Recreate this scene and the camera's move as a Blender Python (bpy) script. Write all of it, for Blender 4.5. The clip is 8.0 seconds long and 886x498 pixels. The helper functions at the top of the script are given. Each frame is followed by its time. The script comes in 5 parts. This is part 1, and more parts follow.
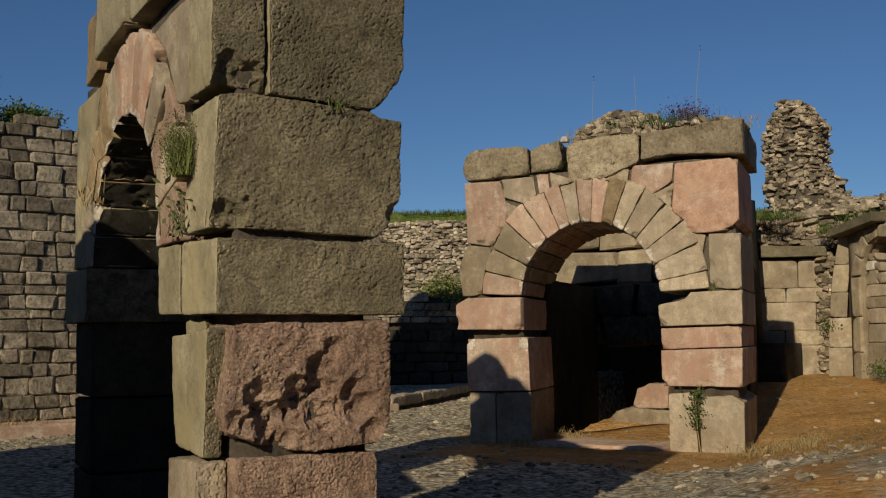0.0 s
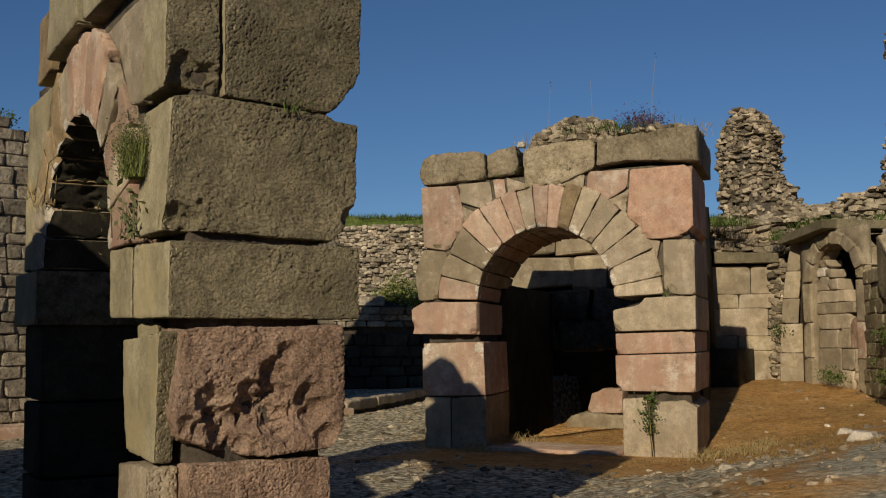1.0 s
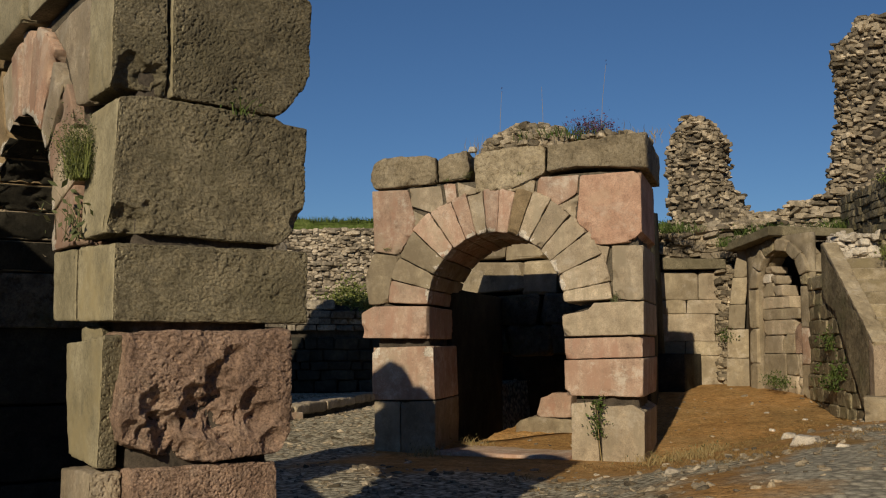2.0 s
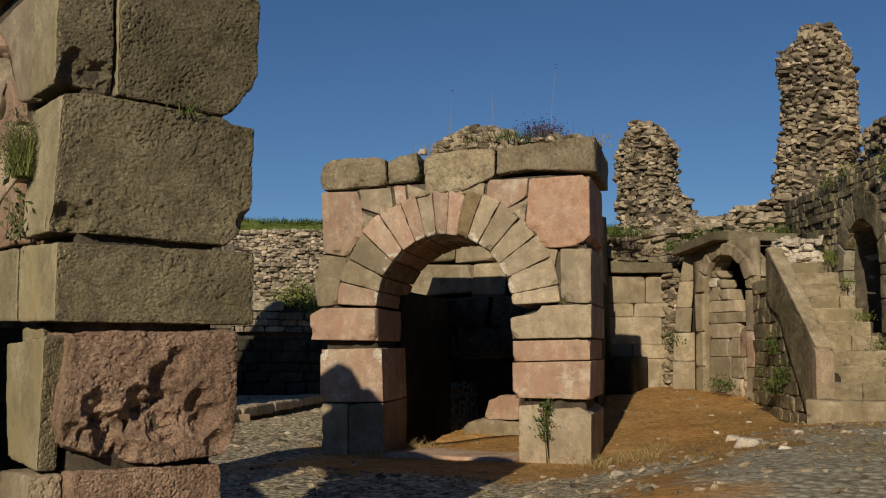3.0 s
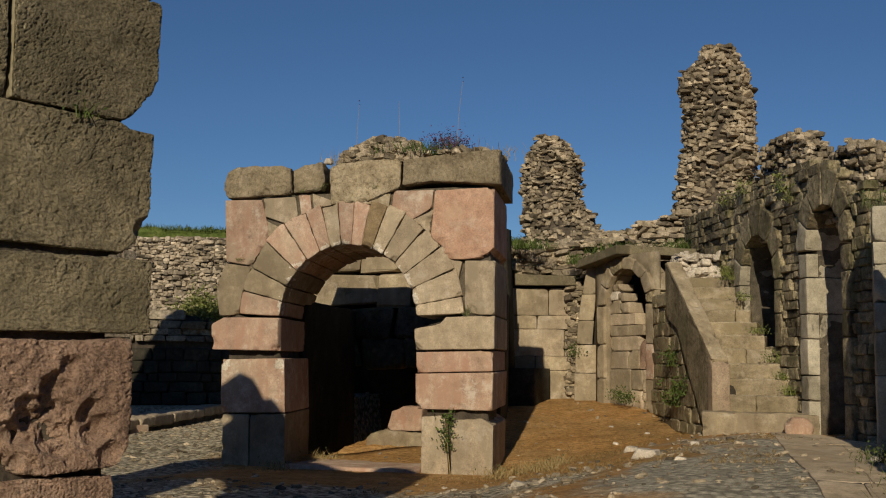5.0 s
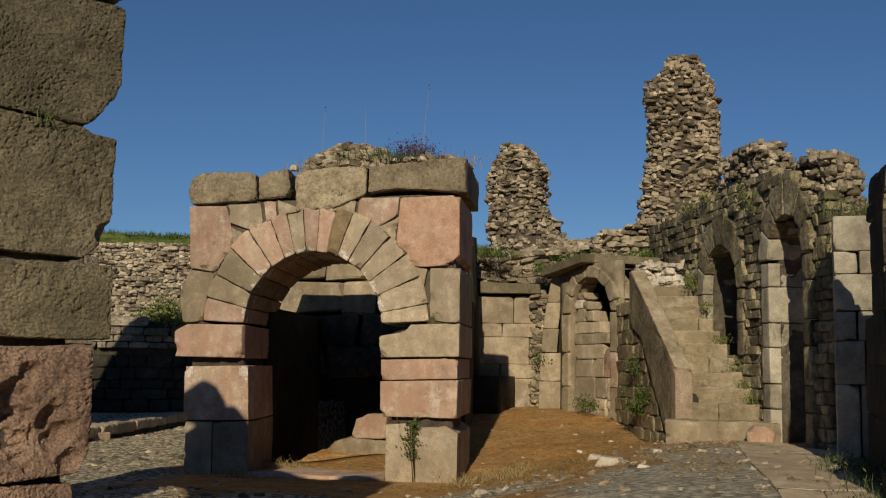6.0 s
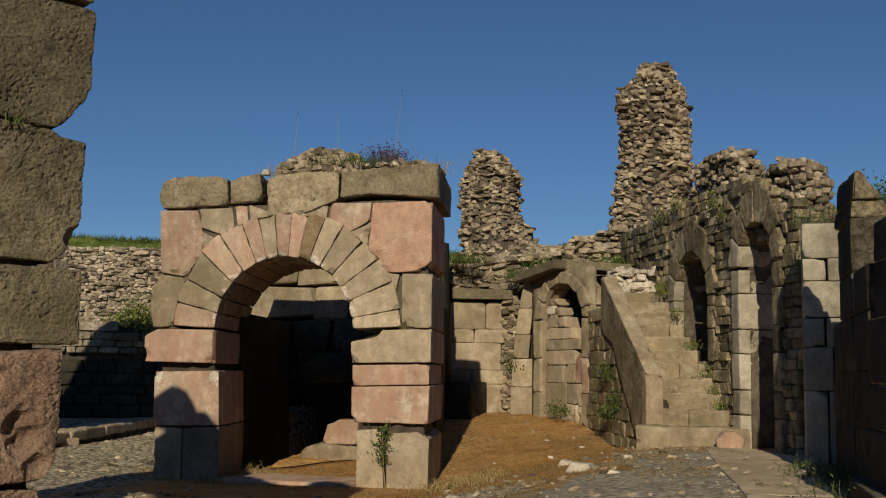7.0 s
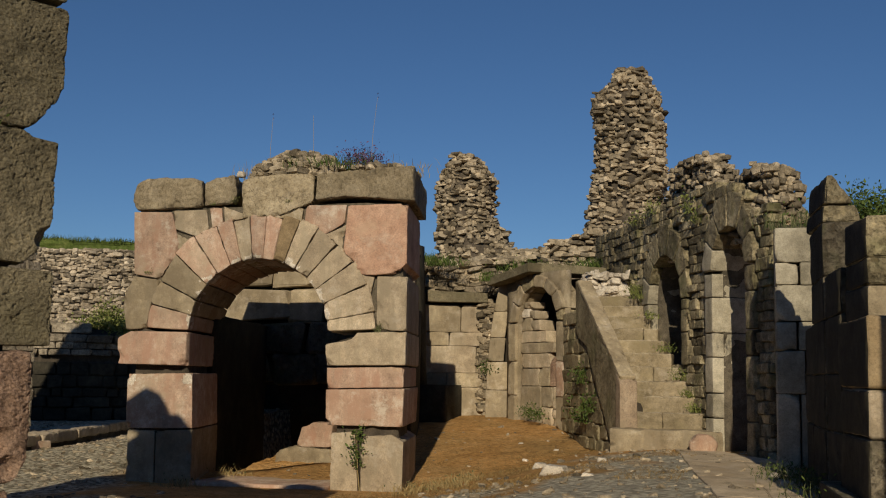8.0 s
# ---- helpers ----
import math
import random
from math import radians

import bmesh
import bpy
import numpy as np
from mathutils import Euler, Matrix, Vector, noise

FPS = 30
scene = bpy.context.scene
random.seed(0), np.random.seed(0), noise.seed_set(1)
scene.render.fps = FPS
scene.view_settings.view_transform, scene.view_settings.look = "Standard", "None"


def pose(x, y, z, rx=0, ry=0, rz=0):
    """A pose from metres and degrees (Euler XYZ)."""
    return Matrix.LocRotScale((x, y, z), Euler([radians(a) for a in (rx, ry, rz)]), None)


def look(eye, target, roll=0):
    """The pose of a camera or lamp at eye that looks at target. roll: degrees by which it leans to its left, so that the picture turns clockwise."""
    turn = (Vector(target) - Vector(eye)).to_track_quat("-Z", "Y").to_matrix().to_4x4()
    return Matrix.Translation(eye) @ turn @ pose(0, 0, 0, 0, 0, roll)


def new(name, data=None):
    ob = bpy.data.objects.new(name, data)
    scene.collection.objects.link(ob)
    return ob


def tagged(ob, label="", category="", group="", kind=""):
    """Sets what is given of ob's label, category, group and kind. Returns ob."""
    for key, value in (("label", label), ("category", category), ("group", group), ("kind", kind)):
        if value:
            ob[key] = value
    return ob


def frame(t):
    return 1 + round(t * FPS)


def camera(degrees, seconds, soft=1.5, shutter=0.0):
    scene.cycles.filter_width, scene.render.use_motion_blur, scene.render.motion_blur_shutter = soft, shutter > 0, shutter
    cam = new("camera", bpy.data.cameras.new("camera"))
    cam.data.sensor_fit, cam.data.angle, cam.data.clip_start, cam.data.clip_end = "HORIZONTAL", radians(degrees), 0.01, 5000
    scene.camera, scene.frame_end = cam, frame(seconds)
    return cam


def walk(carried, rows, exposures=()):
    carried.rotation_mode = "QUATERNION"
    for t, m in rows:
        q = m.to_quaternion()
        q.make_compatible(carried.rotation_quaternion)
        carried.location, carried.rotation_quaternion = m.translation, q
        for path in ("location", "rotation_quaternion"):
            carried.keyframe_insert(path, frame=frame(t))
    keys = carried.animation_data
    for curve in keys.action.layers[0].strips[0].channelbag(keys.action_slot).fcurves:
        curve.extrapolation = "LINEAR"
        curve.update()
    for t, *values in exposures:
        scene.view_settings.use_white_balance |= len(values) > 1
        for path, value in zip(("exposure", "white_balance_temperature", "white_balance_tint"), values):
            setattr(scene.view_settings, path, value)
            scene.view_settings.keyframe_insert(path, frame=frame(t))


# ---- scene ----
# world: x to the right along the front of the lit arch, y towards it, z up; ground near z = 0
cam = camera(42.908, 8.0, soft=1.12)
ROWS = [
    (0.0, 0.0000, 0.0000, 1.4000, 94.454, 0.474, 31.537),
    (0.5, 0.0000, 0.0060, 1.4007, 94.549, 0.374, 30.456),
    (1.0, 0.0008, 0.0131, 1.4030, 94.652, 0.267, 29.317),
    (1.5, 0.0062, 0.0168, 1.4066, 94.768, 0.157, 28.078),
    (3.0, 0.0257, 0.0266, 1.4063, 94.957, -0.168, 24.284),
    (3.5, 0.0306, 0.0299, 1.4062, 95.023, -0.278, 22.960),
    (4.0, 0.0369, 0.0334, 1.4068, 95.074, -0.372, 21.740),
    (4.5, 0.0424, 0.0342, 1.4047, 95.270, -0.475, 20.526),
    (5.0, 0.0502, 0.0355, 1.4064, 95.537, -0.542, 19.510),
    (6.5, 0.0646, 0.0374, 1.4042, 96.092, -0.755, 17.029),
    (7.0, 0.0696, 0.0376, 1.4050, 96.247, -0.792, 16.373),
    (7.5, 0.0734, 0.0364, 1.4028, 96.415, -0.851, 15.728),
    (8.0, 0.0790, 0.0380, 1.4005, 96.429, -0.889, 15.133),
]
walk(cam, [(t, pose(x, y, z, rx, ry, rz)) for t, x, y, z, rx, ry, rz in ROWS])

# ---------------------------------------------------------------- light
SUN_UP = 24.5
SUN_WAY = Vector((-0.168, 0.986))  # the way the light travels over the ground
world = bpy.data.worlds.new("world")
scene.world = world
world.use_nodes = True
wn = world.node_tree
sky = wn.nodes.new("ShaderNodeTexSky")
sky.sky_type = "NISHITA"
sky.sun_disc = False
sky.sun_elevation = radians(SUN_UP)
sky.sun_rotation = math.atan2(-SUN_WAY.x, -SUN_WAY.y)
sky.air_density, sky.dust_density, sky.ozone_density = 0.8, 0.0, 6.0
deep = wn.nodes.new("ShaderNodeHueSaturation")
deep.inputs["Saturation"].default_value = 1.04
wn.links.new(sky.outputs[0], deep.inputs["Color"])
wn.links.new(deep.outputs[0], wn.nodes["Background"].inputs[0])
wn.nodes["Background"].inputs[1].default_value = 0.06
sun = new("sun", bpy.data.lights.new("sun", "SUN"))
sun.data.energy, sun.data.angle, sun.data.color = 3.95, radians(0.5), (1.0, 0.872, 0.645)
h = math.cos(radians(SUN_UP))
sun.matrix_world = look((0, 0, 20), (SUN_WAY.x * h, SUN_WAY.y * h, 20 - math.sin(radians(SUN_UP))))
scene.view_settings.exposure = -0.17


# ---------------------------------------------------------------- materials
def nodes_of(name):
    m = bpy.data.materials.new(name)
    m.use_nodes = True
    return m, m.node_tree.nodes, m.node_tree.links, m.node_tree.nodes["Principled BSDF"]


def ramp(nodes, stops):
    r = nodes.new("ShaderNodeValToRGB")
    els = r.color_ramp.elements
    while len(els) < len(stops):
        els.new(0.5)
    for e, (p, c) in zip(els, stops):
        e.position, e.color = p, (*c, 1)
    return r


def mix(nodes, links, a, b, fac, blend="MIX"):
    m = nodes.new("ShaderNodeMix")
    m.data_type, m.blend_type = "RGBA", blend
    for sock, val in ((m.inputs[0], fac), (m.inputs[6], a), (m.inputs[7], b)):
        if isinstance(val, (int, float)):
            sock.default_value = val
        elif isinstance(val, tuple):
            sock.default_value = (*val, 1)
        else:
            links.new(val, sock)
    return m.outputs[2]


def noise_tex(nodes, links, vec, scale, detail=4, rough=0.6):
    n = nodes.new("ShaderNodeTexNoise")
    n.inputs["Scale"].default_value, n.inputs["Detail"].default_value, n.inputs["Roughness"].default_value = scale, detail, rough
    links.new(vec, n.inputs["Vector"])
    return n.outputs[0]


def stone_mat(name, dark, mid, light, grain=60, pits=0.0, pit_scale=34, lichen=0.25, bump=0.5, vary=0.22, stain=None, per="object", lime=0.0, crack=0.0, mottle=0.6, speck=0.7, streak=None):
    """Weathered stone: broad patches, mottling, fine grain, lichen, lime crust, cracks, pits and a shade of its own for each block."""
    dark, mid, light = ([v * k for v in c] for c, k in ((dark, 0.62), (mid, 0.78), (light, 0.92)))
    m, nodes, links, bsdf = nodes_of(name)
    geo = nodes.new("ShaderNodeNewGeometry")
    vec = geo.outputs["Position"]
    broad = noise_tex(nodes, links, vec, 2.2, 8, 0.72)
    fine = noise_tex(nodes, links, vec, grain, 6, 0.8)
    col = ramp(nodes, [(0.32, dark), (0.5, mid), (0.68, light)])
    links.new(broad, col.inputs[0])
    spk = ramp(nodes, [(0.32, (0.35, 0.34, 0.32)), (0.5, (1, 1, 1)), (0.7, (1.45, 1.42, 1.35))])
    links.new(fine, spk.inputs[0])
    c = mix(nodes, links, col.outputs[0], spk.outputs[0], speck, "MULTIPLY")
    mot = ramp(nodes, [(0.35, (0.55, 0.53, 0.50)), (0.5, (1, 1, 1)), (0.66, (1.25, 1.2, 1.12))])
    links.new(noise_tex(nodes, links, vec, 13, 6, 0.7), mot.inputs[0])
    c = mix(nodes, links, c, mot.outputs[0], mottle, "MULTIPLY")
    if streak:
        st = nodes.new("ShaderNodeVectorMath")
        st.operation = "MULTIPLY"
        st.inputs[1].default_value = (1.0, 1.0, 0.22)
        links.new(vec, st.inputs[0])
        sr = ramp(nodes, [(0.46, (0, 0, 0)), (0.60, (0.85, 0.85, 0.85))])
        links.new(noise_tex(nodes, links, st.outputs[0], 5.5, 7, 0.72), sr.inputs[0])
        c = mix(nodes, links, c, streak, sr.outputs[0])
    if stain:
        sn = ramp(nodes, [(0.5, (0, 0, 0)), (0.66, (1, 1, 1))])
        links.new(noise_tex(nodes, links, vec, 1.7, 6, 0.7), sn.inputs[0])
        c = mix(nodes, links, c, stain, sn.outputs[0])
    if lichen:
        ln = ramp(nodes, [(0.60, (0, 0, 0)), (0.68, (lichen, lichen, lichen))])
        links.new(noise_tex(nodes, links, vec, 11, 6, 0.8), ln.inputs[0])
        c = mix(nodes, links, c, (0.36, 0.345, 0.28), ln.outputs[0])
    if lime:
        lm = ramp(nodes, [(0.53, (0, 0, 0)), (0.63, (lime, lime, lime))])
        links.new(noise_tex(nodes, links, vec, 3.1, 9, 0.78), lm.inputs[0])
        c = mix(nodes, links, c, (0.62, 0.54, 0.44), lm.outputs[0])
    if crack:
        vo = nodes.new("ShaderNodeTexVoronoi")
        vo.feature = "DISTANCE_TO_EDGE"
        vo.inputs["Scale"].default_value = 1.9
        wv = nodes.new("ShaderNodeVectorMath")
        wv.operation = "MULTIPLY_ADD"
        nz = nodes.new("ShaderNodeTexNoise")
        nz.inputs["Scale"].default_value, nz.inputs["Detail"].default_value = 4.0, 6
        links.new(vec, nz.inputs["Vector"])
        links.new(nz.outputs["Color"], wv.inputs[0])
        wv.inputs[1].default_value = (0.5, 0.5, 0.5)
        links.new(vec, wv.inputs[2])
        links.new(wv.outputs[0], vo.inputs["Vector"])
        cr = ramp(nodes, [(0.004, (crack, crack, crack)), (0.014, (0, 0, 0))])
        links.new(vo.outputs["Distance"], cr.inputs[0])
        c = mix(nodes, links, c, (0.05, 0.04, 0.03), cr.outputs[0])
    if per == "object":
        rnd = nodes.new("ShaderNodeObjectInfo").outputs["Random"]
    else:
        rnd = geo.outputs["Random Per Island"]
    hsv = nodes.new("ShaderNodeHueSaturation")
    mr = nodes.new("ShaderNodeMapRange")
    mr.inputs[3].default_value, mr.inputs[4].default_value = 1 - vary, 1 + vary
    links.new(rnd, mr.inputs[0])
    links.new(mr.outputs[0], hsv.inputs["Value"])
    links.new(c, hsv.inputs["Color"])
    links.new(hsv.outputs[0], bsdf.inputs["Base Color"])
    bsdf.inputs["Roughness"].default_value = 0.9
    bsdf.inputs["Specular IOR Level"].default_value = 0.2
    hgt = fine
    b1 = nodes.new("ShaderNodeBump")
    b1.inputs["Strength"].default_value, b1.inputs["Distance"].default_value = bump, 0.011
    links.new(hgt, b1.inputs["Height"])
    last = b1
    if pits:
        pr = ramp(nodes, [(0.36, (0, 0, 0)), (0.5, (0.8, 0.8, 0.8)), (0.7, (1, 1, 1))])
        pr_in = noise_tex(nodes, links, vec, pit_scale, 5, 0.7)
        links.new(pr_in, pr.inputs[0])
        # pit floors darkened in the colour, for the shade inside them
        pit_shade = ramp(nodes, [(0.34, (0.62, 0.58, 0.52)), (0.46, (1, 1, 1)), (0.72, (1.12, 1.1, 1.06))])
        links.new(pr_in, pit_shade.inputs[0])
        links.new(mix(nodes, links, hsv.outputs[0], pit_shade.outputs[0], 1.0, "MULTIPLY"), bsdf.inputs["Base Color"])
        b2 = nodes.new("ShaderNodeBump")
        b2.inputs["Strength"].default_value, b2.inputs["Distance"].default_value = pits, 0.02
        links.new(pr.outputs[0], b2.inputs["Height"])
        links.new(b1.outputs[0], b2.inputs["Normal"])
        last = b2
    links.new(last.outputs[0], bsdf.inputs["Normal"])
    return m


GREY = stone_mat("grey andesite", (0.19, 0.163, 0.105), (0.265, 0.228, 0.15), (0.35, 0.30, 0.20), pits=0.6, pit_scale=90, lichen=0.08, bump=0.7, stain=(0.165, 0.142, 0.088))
BUFF = stone_mat("buff andesite", (0.42, 0.335, 0.23), (0.57, 0.455, 0.32), (0.67, 0.555, 0.405), lichen=0.15, bump=0.9, lime=0.4, mottle=0.3, speck=0.55, streak=(0.36, 0.295, 0.205), vary=0.16)
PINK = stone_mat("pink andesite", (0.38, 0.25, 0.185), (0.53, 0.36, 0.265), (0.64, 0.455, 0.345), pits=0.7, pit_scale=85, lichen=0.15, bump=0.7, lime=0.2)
DRESSED = stone_mat("dressed buff face", (0.31, 0.27, 0.17), (0.41, 0.355, 0.23), (0.48, 0.42, 0.285), lichen=0.05, bump=0.4, stain=(0.34, 0.28, 0.16), mottle=0.28, speck=0.55)
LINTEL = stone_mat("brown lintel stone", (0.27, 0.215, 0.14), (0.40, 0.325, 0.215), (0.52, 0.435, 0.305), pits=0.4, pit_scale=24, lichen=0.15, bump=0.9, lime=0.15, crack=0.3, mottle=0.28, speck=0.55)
OCHRE = stone_mat("ochre block", (0.27, 0.195, 0.11), (0.40, 0.29, 0.165), (0.50, 0.38, 0.23), lichen=0.1, bump=0.4, mottle=0.28, speck=0.55)
TERRA = stone_mat("dusty pink block", (0.43, 0.29, 0.21), (0.56, 0.39, 0.29), (0.64, 0.475, 0.365), lichen=0.2, bump=0.8, lime=0.45, mottle=0.3, speck=0.5, stain=(0.42, 0.30, 0.21), streak=(0.40, 0.235, 0.165))
SALMON = stone_mat("salmon block", (0.52, 0.31, 0.21), (0.62, 0.38, 0.265), (0.66, 0.45, 0.33), lichen=0.15, bump=0.5, vary=0.06, lime=0.3, stain=(0.52, 0.36, 0.25), mottle=0.28, speck=0.55)
ROSE = stone_mat("pale rose block", (0.40, 0.26, 0.185), (0.57, 0.40, 0.295), (0.68, 0.52, 0.395), lichen=0.3, bump=0.6, stain=(0.42, 0.33, 0.235), lime=0.7, mottle=0.3, speck=0.55, streak=(0.40, 0.245, 0.17), vary=0.15)
# also stands in for shade on the chamber's back wall and the far impost
DARK = stone_mat("dark weathered stone and painted shade", (0.12, 0.105, 0.075), (0.20, 0.17, 0.125), (0.29, 0.25, 0.185), pits=0.9, pit_scale=16, lichen=0.3, bump=0.9, vary=0.35, stain=(0.10, 0.10, 0.05))
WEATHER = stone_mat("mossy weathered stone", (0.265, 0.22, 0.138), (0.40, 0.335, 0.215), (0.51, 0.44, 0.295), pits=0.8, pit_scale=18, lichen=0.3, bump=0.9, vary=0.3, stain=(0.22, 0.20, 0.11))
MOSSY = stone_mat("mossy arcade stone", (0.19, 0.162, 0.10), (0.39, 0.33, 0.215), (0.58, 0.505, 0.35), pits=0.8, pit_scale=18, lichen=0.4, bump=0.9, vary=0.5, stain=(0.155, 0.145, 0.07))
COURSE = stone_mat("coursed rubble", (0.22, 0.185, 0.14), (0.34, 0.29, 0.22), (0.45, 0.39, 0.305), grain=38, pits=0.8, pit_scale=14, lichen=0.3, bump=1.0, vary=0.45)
RUBBLE = stone_mat("broken rubble", (0.21, 0.172, 0.118), (0.385, 0.315, 0.222), (0.55, 0.465, 0.35), lichen=0.25, bump=0.9, vary=0.6, per="island")
PALE = stone_mat("pale rubble", (0.30, 0.24, 0.17), (0.46, 0.385, 0.29), (0.58, 0.50, 0.395), lichen=0.25, bump=0.9, vary=0.6, per="island")
STAIN = stone_mat("stained grey blocks", (0.29, 0.23, 0.15), (0.44, 0.355, 0.235), (0.56, 0.465, 0.32), lichen=0.15, bump=0.9, stain=(0.24, 0.19, 0.125), lime=0.35, mottle=0.3, speck=0.5, streak=(0.33, 0.27, 0.185))
ASH = stone_mat("pale grey blocks", (0.36, 0.32, 0.235), (0.51, 0.455, 0.345), (0.63, 0.57, 0.45), lichen=0.15, bump=0.9, mottle=0.28, speck=0.5)
ASHY = stone_mat("trodden paving", (0.45, 0.355, 0.24), (0.62, 0.495, 0.345), (0.70, 0.575, 0.415), lichen=0.1, bump=0.4, vary=0.06, lime=0.3, stain=(0.42, 0.32, 0.21), mottle=0.3, speck=0.4)
STEP = stone_mat("worn step stone", (0.25, 0.20, 0.125), (0.37, 0.30, 0.195), (0.49, 0.405, 0.28), lichen=0.3, bump=0.9, stain=(0.27, 0.22, 0.13), lime=0.3, mottle=0.4, speck=0.5, vary=0.12)
POST = stone_mat("pinkish post", (0.32, 0.235, 0.165), (0.44, 0.335, 0.24), (0.53, 0.42, 0.31), lichen=0.2, bump=0.7, stain=(0.30, 0.235, 0.16), mottle=0.4)
DUST = stone_mat("dusty tread", (0.42, 0.345, 0.24), (0.56, 0.47, 0.34), (0.66, 0.57, 0.43), lichen=0.2, bump=0.6, vary=0.08, mottle=0.4, speck=0.5)
# wall cores, and the sheets that paint shade into niche and arcade openings
MORTAR_SHADE = stone_mat("old mortar and painted shade", (0.07, 0.06, 0.045), (0.11, 0.09, 0.07), (0.16, 0.13, 0.10), lichen=0.15, bump=1.0, vary=0.1)
# shade painted as near-black stone, for passages, open wall sides and the terrace
SHADE_STONE = stone_mat("stone with painted shade", (0.03, 0.027, 0.02), (0.05, 0.045, 0.034), (0.08, 0.07, 0.05), lichen=0.1, bump=0.8)
EARTH = stone_mat("earthy mortar", (0.10, 0.085, 0.06), (0.16, 0.135, 0.10), (0.22, 0.185, 0.14), lichen=0.2, bump=1.0, vary=0.1)
LIME = stone_mat("pale mortar", (0.62, 0.53, 0.43), (0.82, 0.73, 0.61), (0.88, 0.80, 0.70), lichen=0.3, bump=1.0, vary=0.1)


def ground_mat():
    """Orange earth with dry grass, pale stony gravel on the near left and a worn stone way on the right."""
    m, nodes, links, bsdf = nodes_of("earth and gravel")
    geo = nodes.new("ShaderNodeNewGeometry")
    vec = geo.outputs["Position"]
    earth = ramp(nodes, [(0.3, (0.30, 0.16, 0.058)), (0.5, (0.52, 0.29, 0.105)), (0.7, (0.68, 0.43, 0.20))])
    links.new(noise_tex(nodes, links, vec, 1.9, 9, 0.75), earth.inputs[0])
    dry = ramp(nodes, [(0.45, (0, 0, 0)), (0.68, (0.75, 0.75, 0.75))])
    links.new(noise_tex(nodes, links, vec, 0.6, 6, 0.7), dry.inputs[0])
    e = mix(nodes, links, earth.outputs[0], (0.34, 0.23, 0.10), dry.outputs[0])
    dusty = ramp(nodes, [(0.60, (0, 0, 0)), (0.70, (0.7, 0.7, 0.7))])
    links.new(noise_tex(nodes, links, vec, 1.1, 9, 0.8), dusty.inputs[0])
    e = mix(nodes, links, e, (0.60, 0.47, 0.31), dusty.outputs[0])
    clod = ramp(nodes, [(0.34, (0.45, 0.42, 0.38)), (0.5, (1, 1, 1)), (0.66, (1.3, 1.25, 1.15))])
    links.new(noise_tex(nodes, links, vec, 14, 6, 0.75), clod.inputs[0])
    e = mix(nodes, links, e, clod.outputs[0], 0.8, "MULTIPLY")
    vo = nodes.new("ShaderNodeTexVoronoi")
    vo.inputs["Scale"].default_value = 15.0
    vo.feature = "F1"
    links.new(vec, vo.inputs["Vector"])
    gr = ramp(nodes, [(0.15, (0.66, 0.595, 0.455)), (0.45, (0.50, 0.445, 0.325)), (0.75, (0.20, 0.165, 0.11))])
    links.new(vo.outputs["Distance"], gr.inputs[0])
    peb = nodes.new("ShaderNodeHueSaturation")
    pv = nodes.new("ShaderNodeSeparateColor")
    links.new(vo.outputs["Color"], pv.inputs[0])
    pr = nodes.new("ShaderNodeMapRange")
    pr.inputs[3].default_value, pr.inputs[4].default_value = 0.55, 1.35
    links.new(pv.outputs[0], pr.inputs[0])
    links.new(pr.outputs[0], peb.inputs["Value"])
    links.new(gr.outputs[0], peb.inputs["Color"])
    g2 = mix(nodes, links, peb.outputs[0], noise_tex(nodes, links, vec, 7, 7, 0.8), 0.5, "OVERLAY")
    sep = nodes.new("ShaderNodeSeparateXYZ")
    wob = nodes.new("ShaderNodeVectorMath")
    wob.operation = "MULTIPLY_ADD"
    nz = nodes.new("ShaderNodeTexNoise")
    nz.inputs["Scale"].default_value, nz.inputs["Detail"].default_value = 0.7, 5
    links.new(vec, nz.inputs["Vector"])
    links.new(nz.outputs["Color"], wob.inputs[0])
    wob.inputs[1].default_value = (3.2, 3.2, 0)
    links.new(vec, wob.inputs[2])
    links.new(wob.outputs[0], sep.inputs[0])

    def band(sock, a, b):
        r = nodes.new("ShaderNodeMapRange")
        r.inputs[1].default_value, r.inputs[2].default_value = a, b
        links.new(sock, r.inputs[0])
        return r.outputs[0]

    def times(a, b):
        t = nodes.new("ShaderNodeMath")
        t.operation = "MULTIPLY"
        links.new(a, t.inputs[0])
        links.new(b, t.inputs[1])
        return t.outputs[0]

    left = band(sep.outputs[0], -0.3, -0.9)
    near = band(sep.outputs[1], 12.7, 12.1)
    patch = times(left, near)
    far_left = band(sep.outputs[0], -5.6, -6.2)
    add = nodes.new("ShaderNodeMath")
    add.operation = "MAXIMUM"
    links.new(patch, add.inputs[0])
    links.new(far_left, add.inputs[1])
    c = mix(nodes, links, e, g2, add.outputs[0])
    # grey gravel of the way on the right
    way = times(times(band(sep.outputs[0], -0.1, 0.3), band(sep.outputs[0], 2.2, 1.8)), band(sep.outputs[1], 15.4, 14.8))
    gg = mix(nodes, links, g2, (0.46, 0.43, 0.36), 0.35)
    c = mix(nodes, links, c, gg, way)
    fine = noise_tex(nodes, links, vec, 45, 6, 0.8)
    sp = ramp(nodes, [(0.3, (0.5, 0.5, 0.5)), (0.55, (1, 1, 1)), (0.72, (1.4, 1.35, 1.25))])
    links.new(fine, sp.inputs[0])
    c = mix(nodes, links, c, sp.outputs[0], 0.8, "MULTIPLY")
    links.new(c, bsdf.inputs["Base Color"])
    bsdf.inputs["Roughness"].default_value = 0.95
    bsdf.inputs["Specular IOR Level"].default_value = 0.1
    b = nodes.new("ShaderNodeBump")
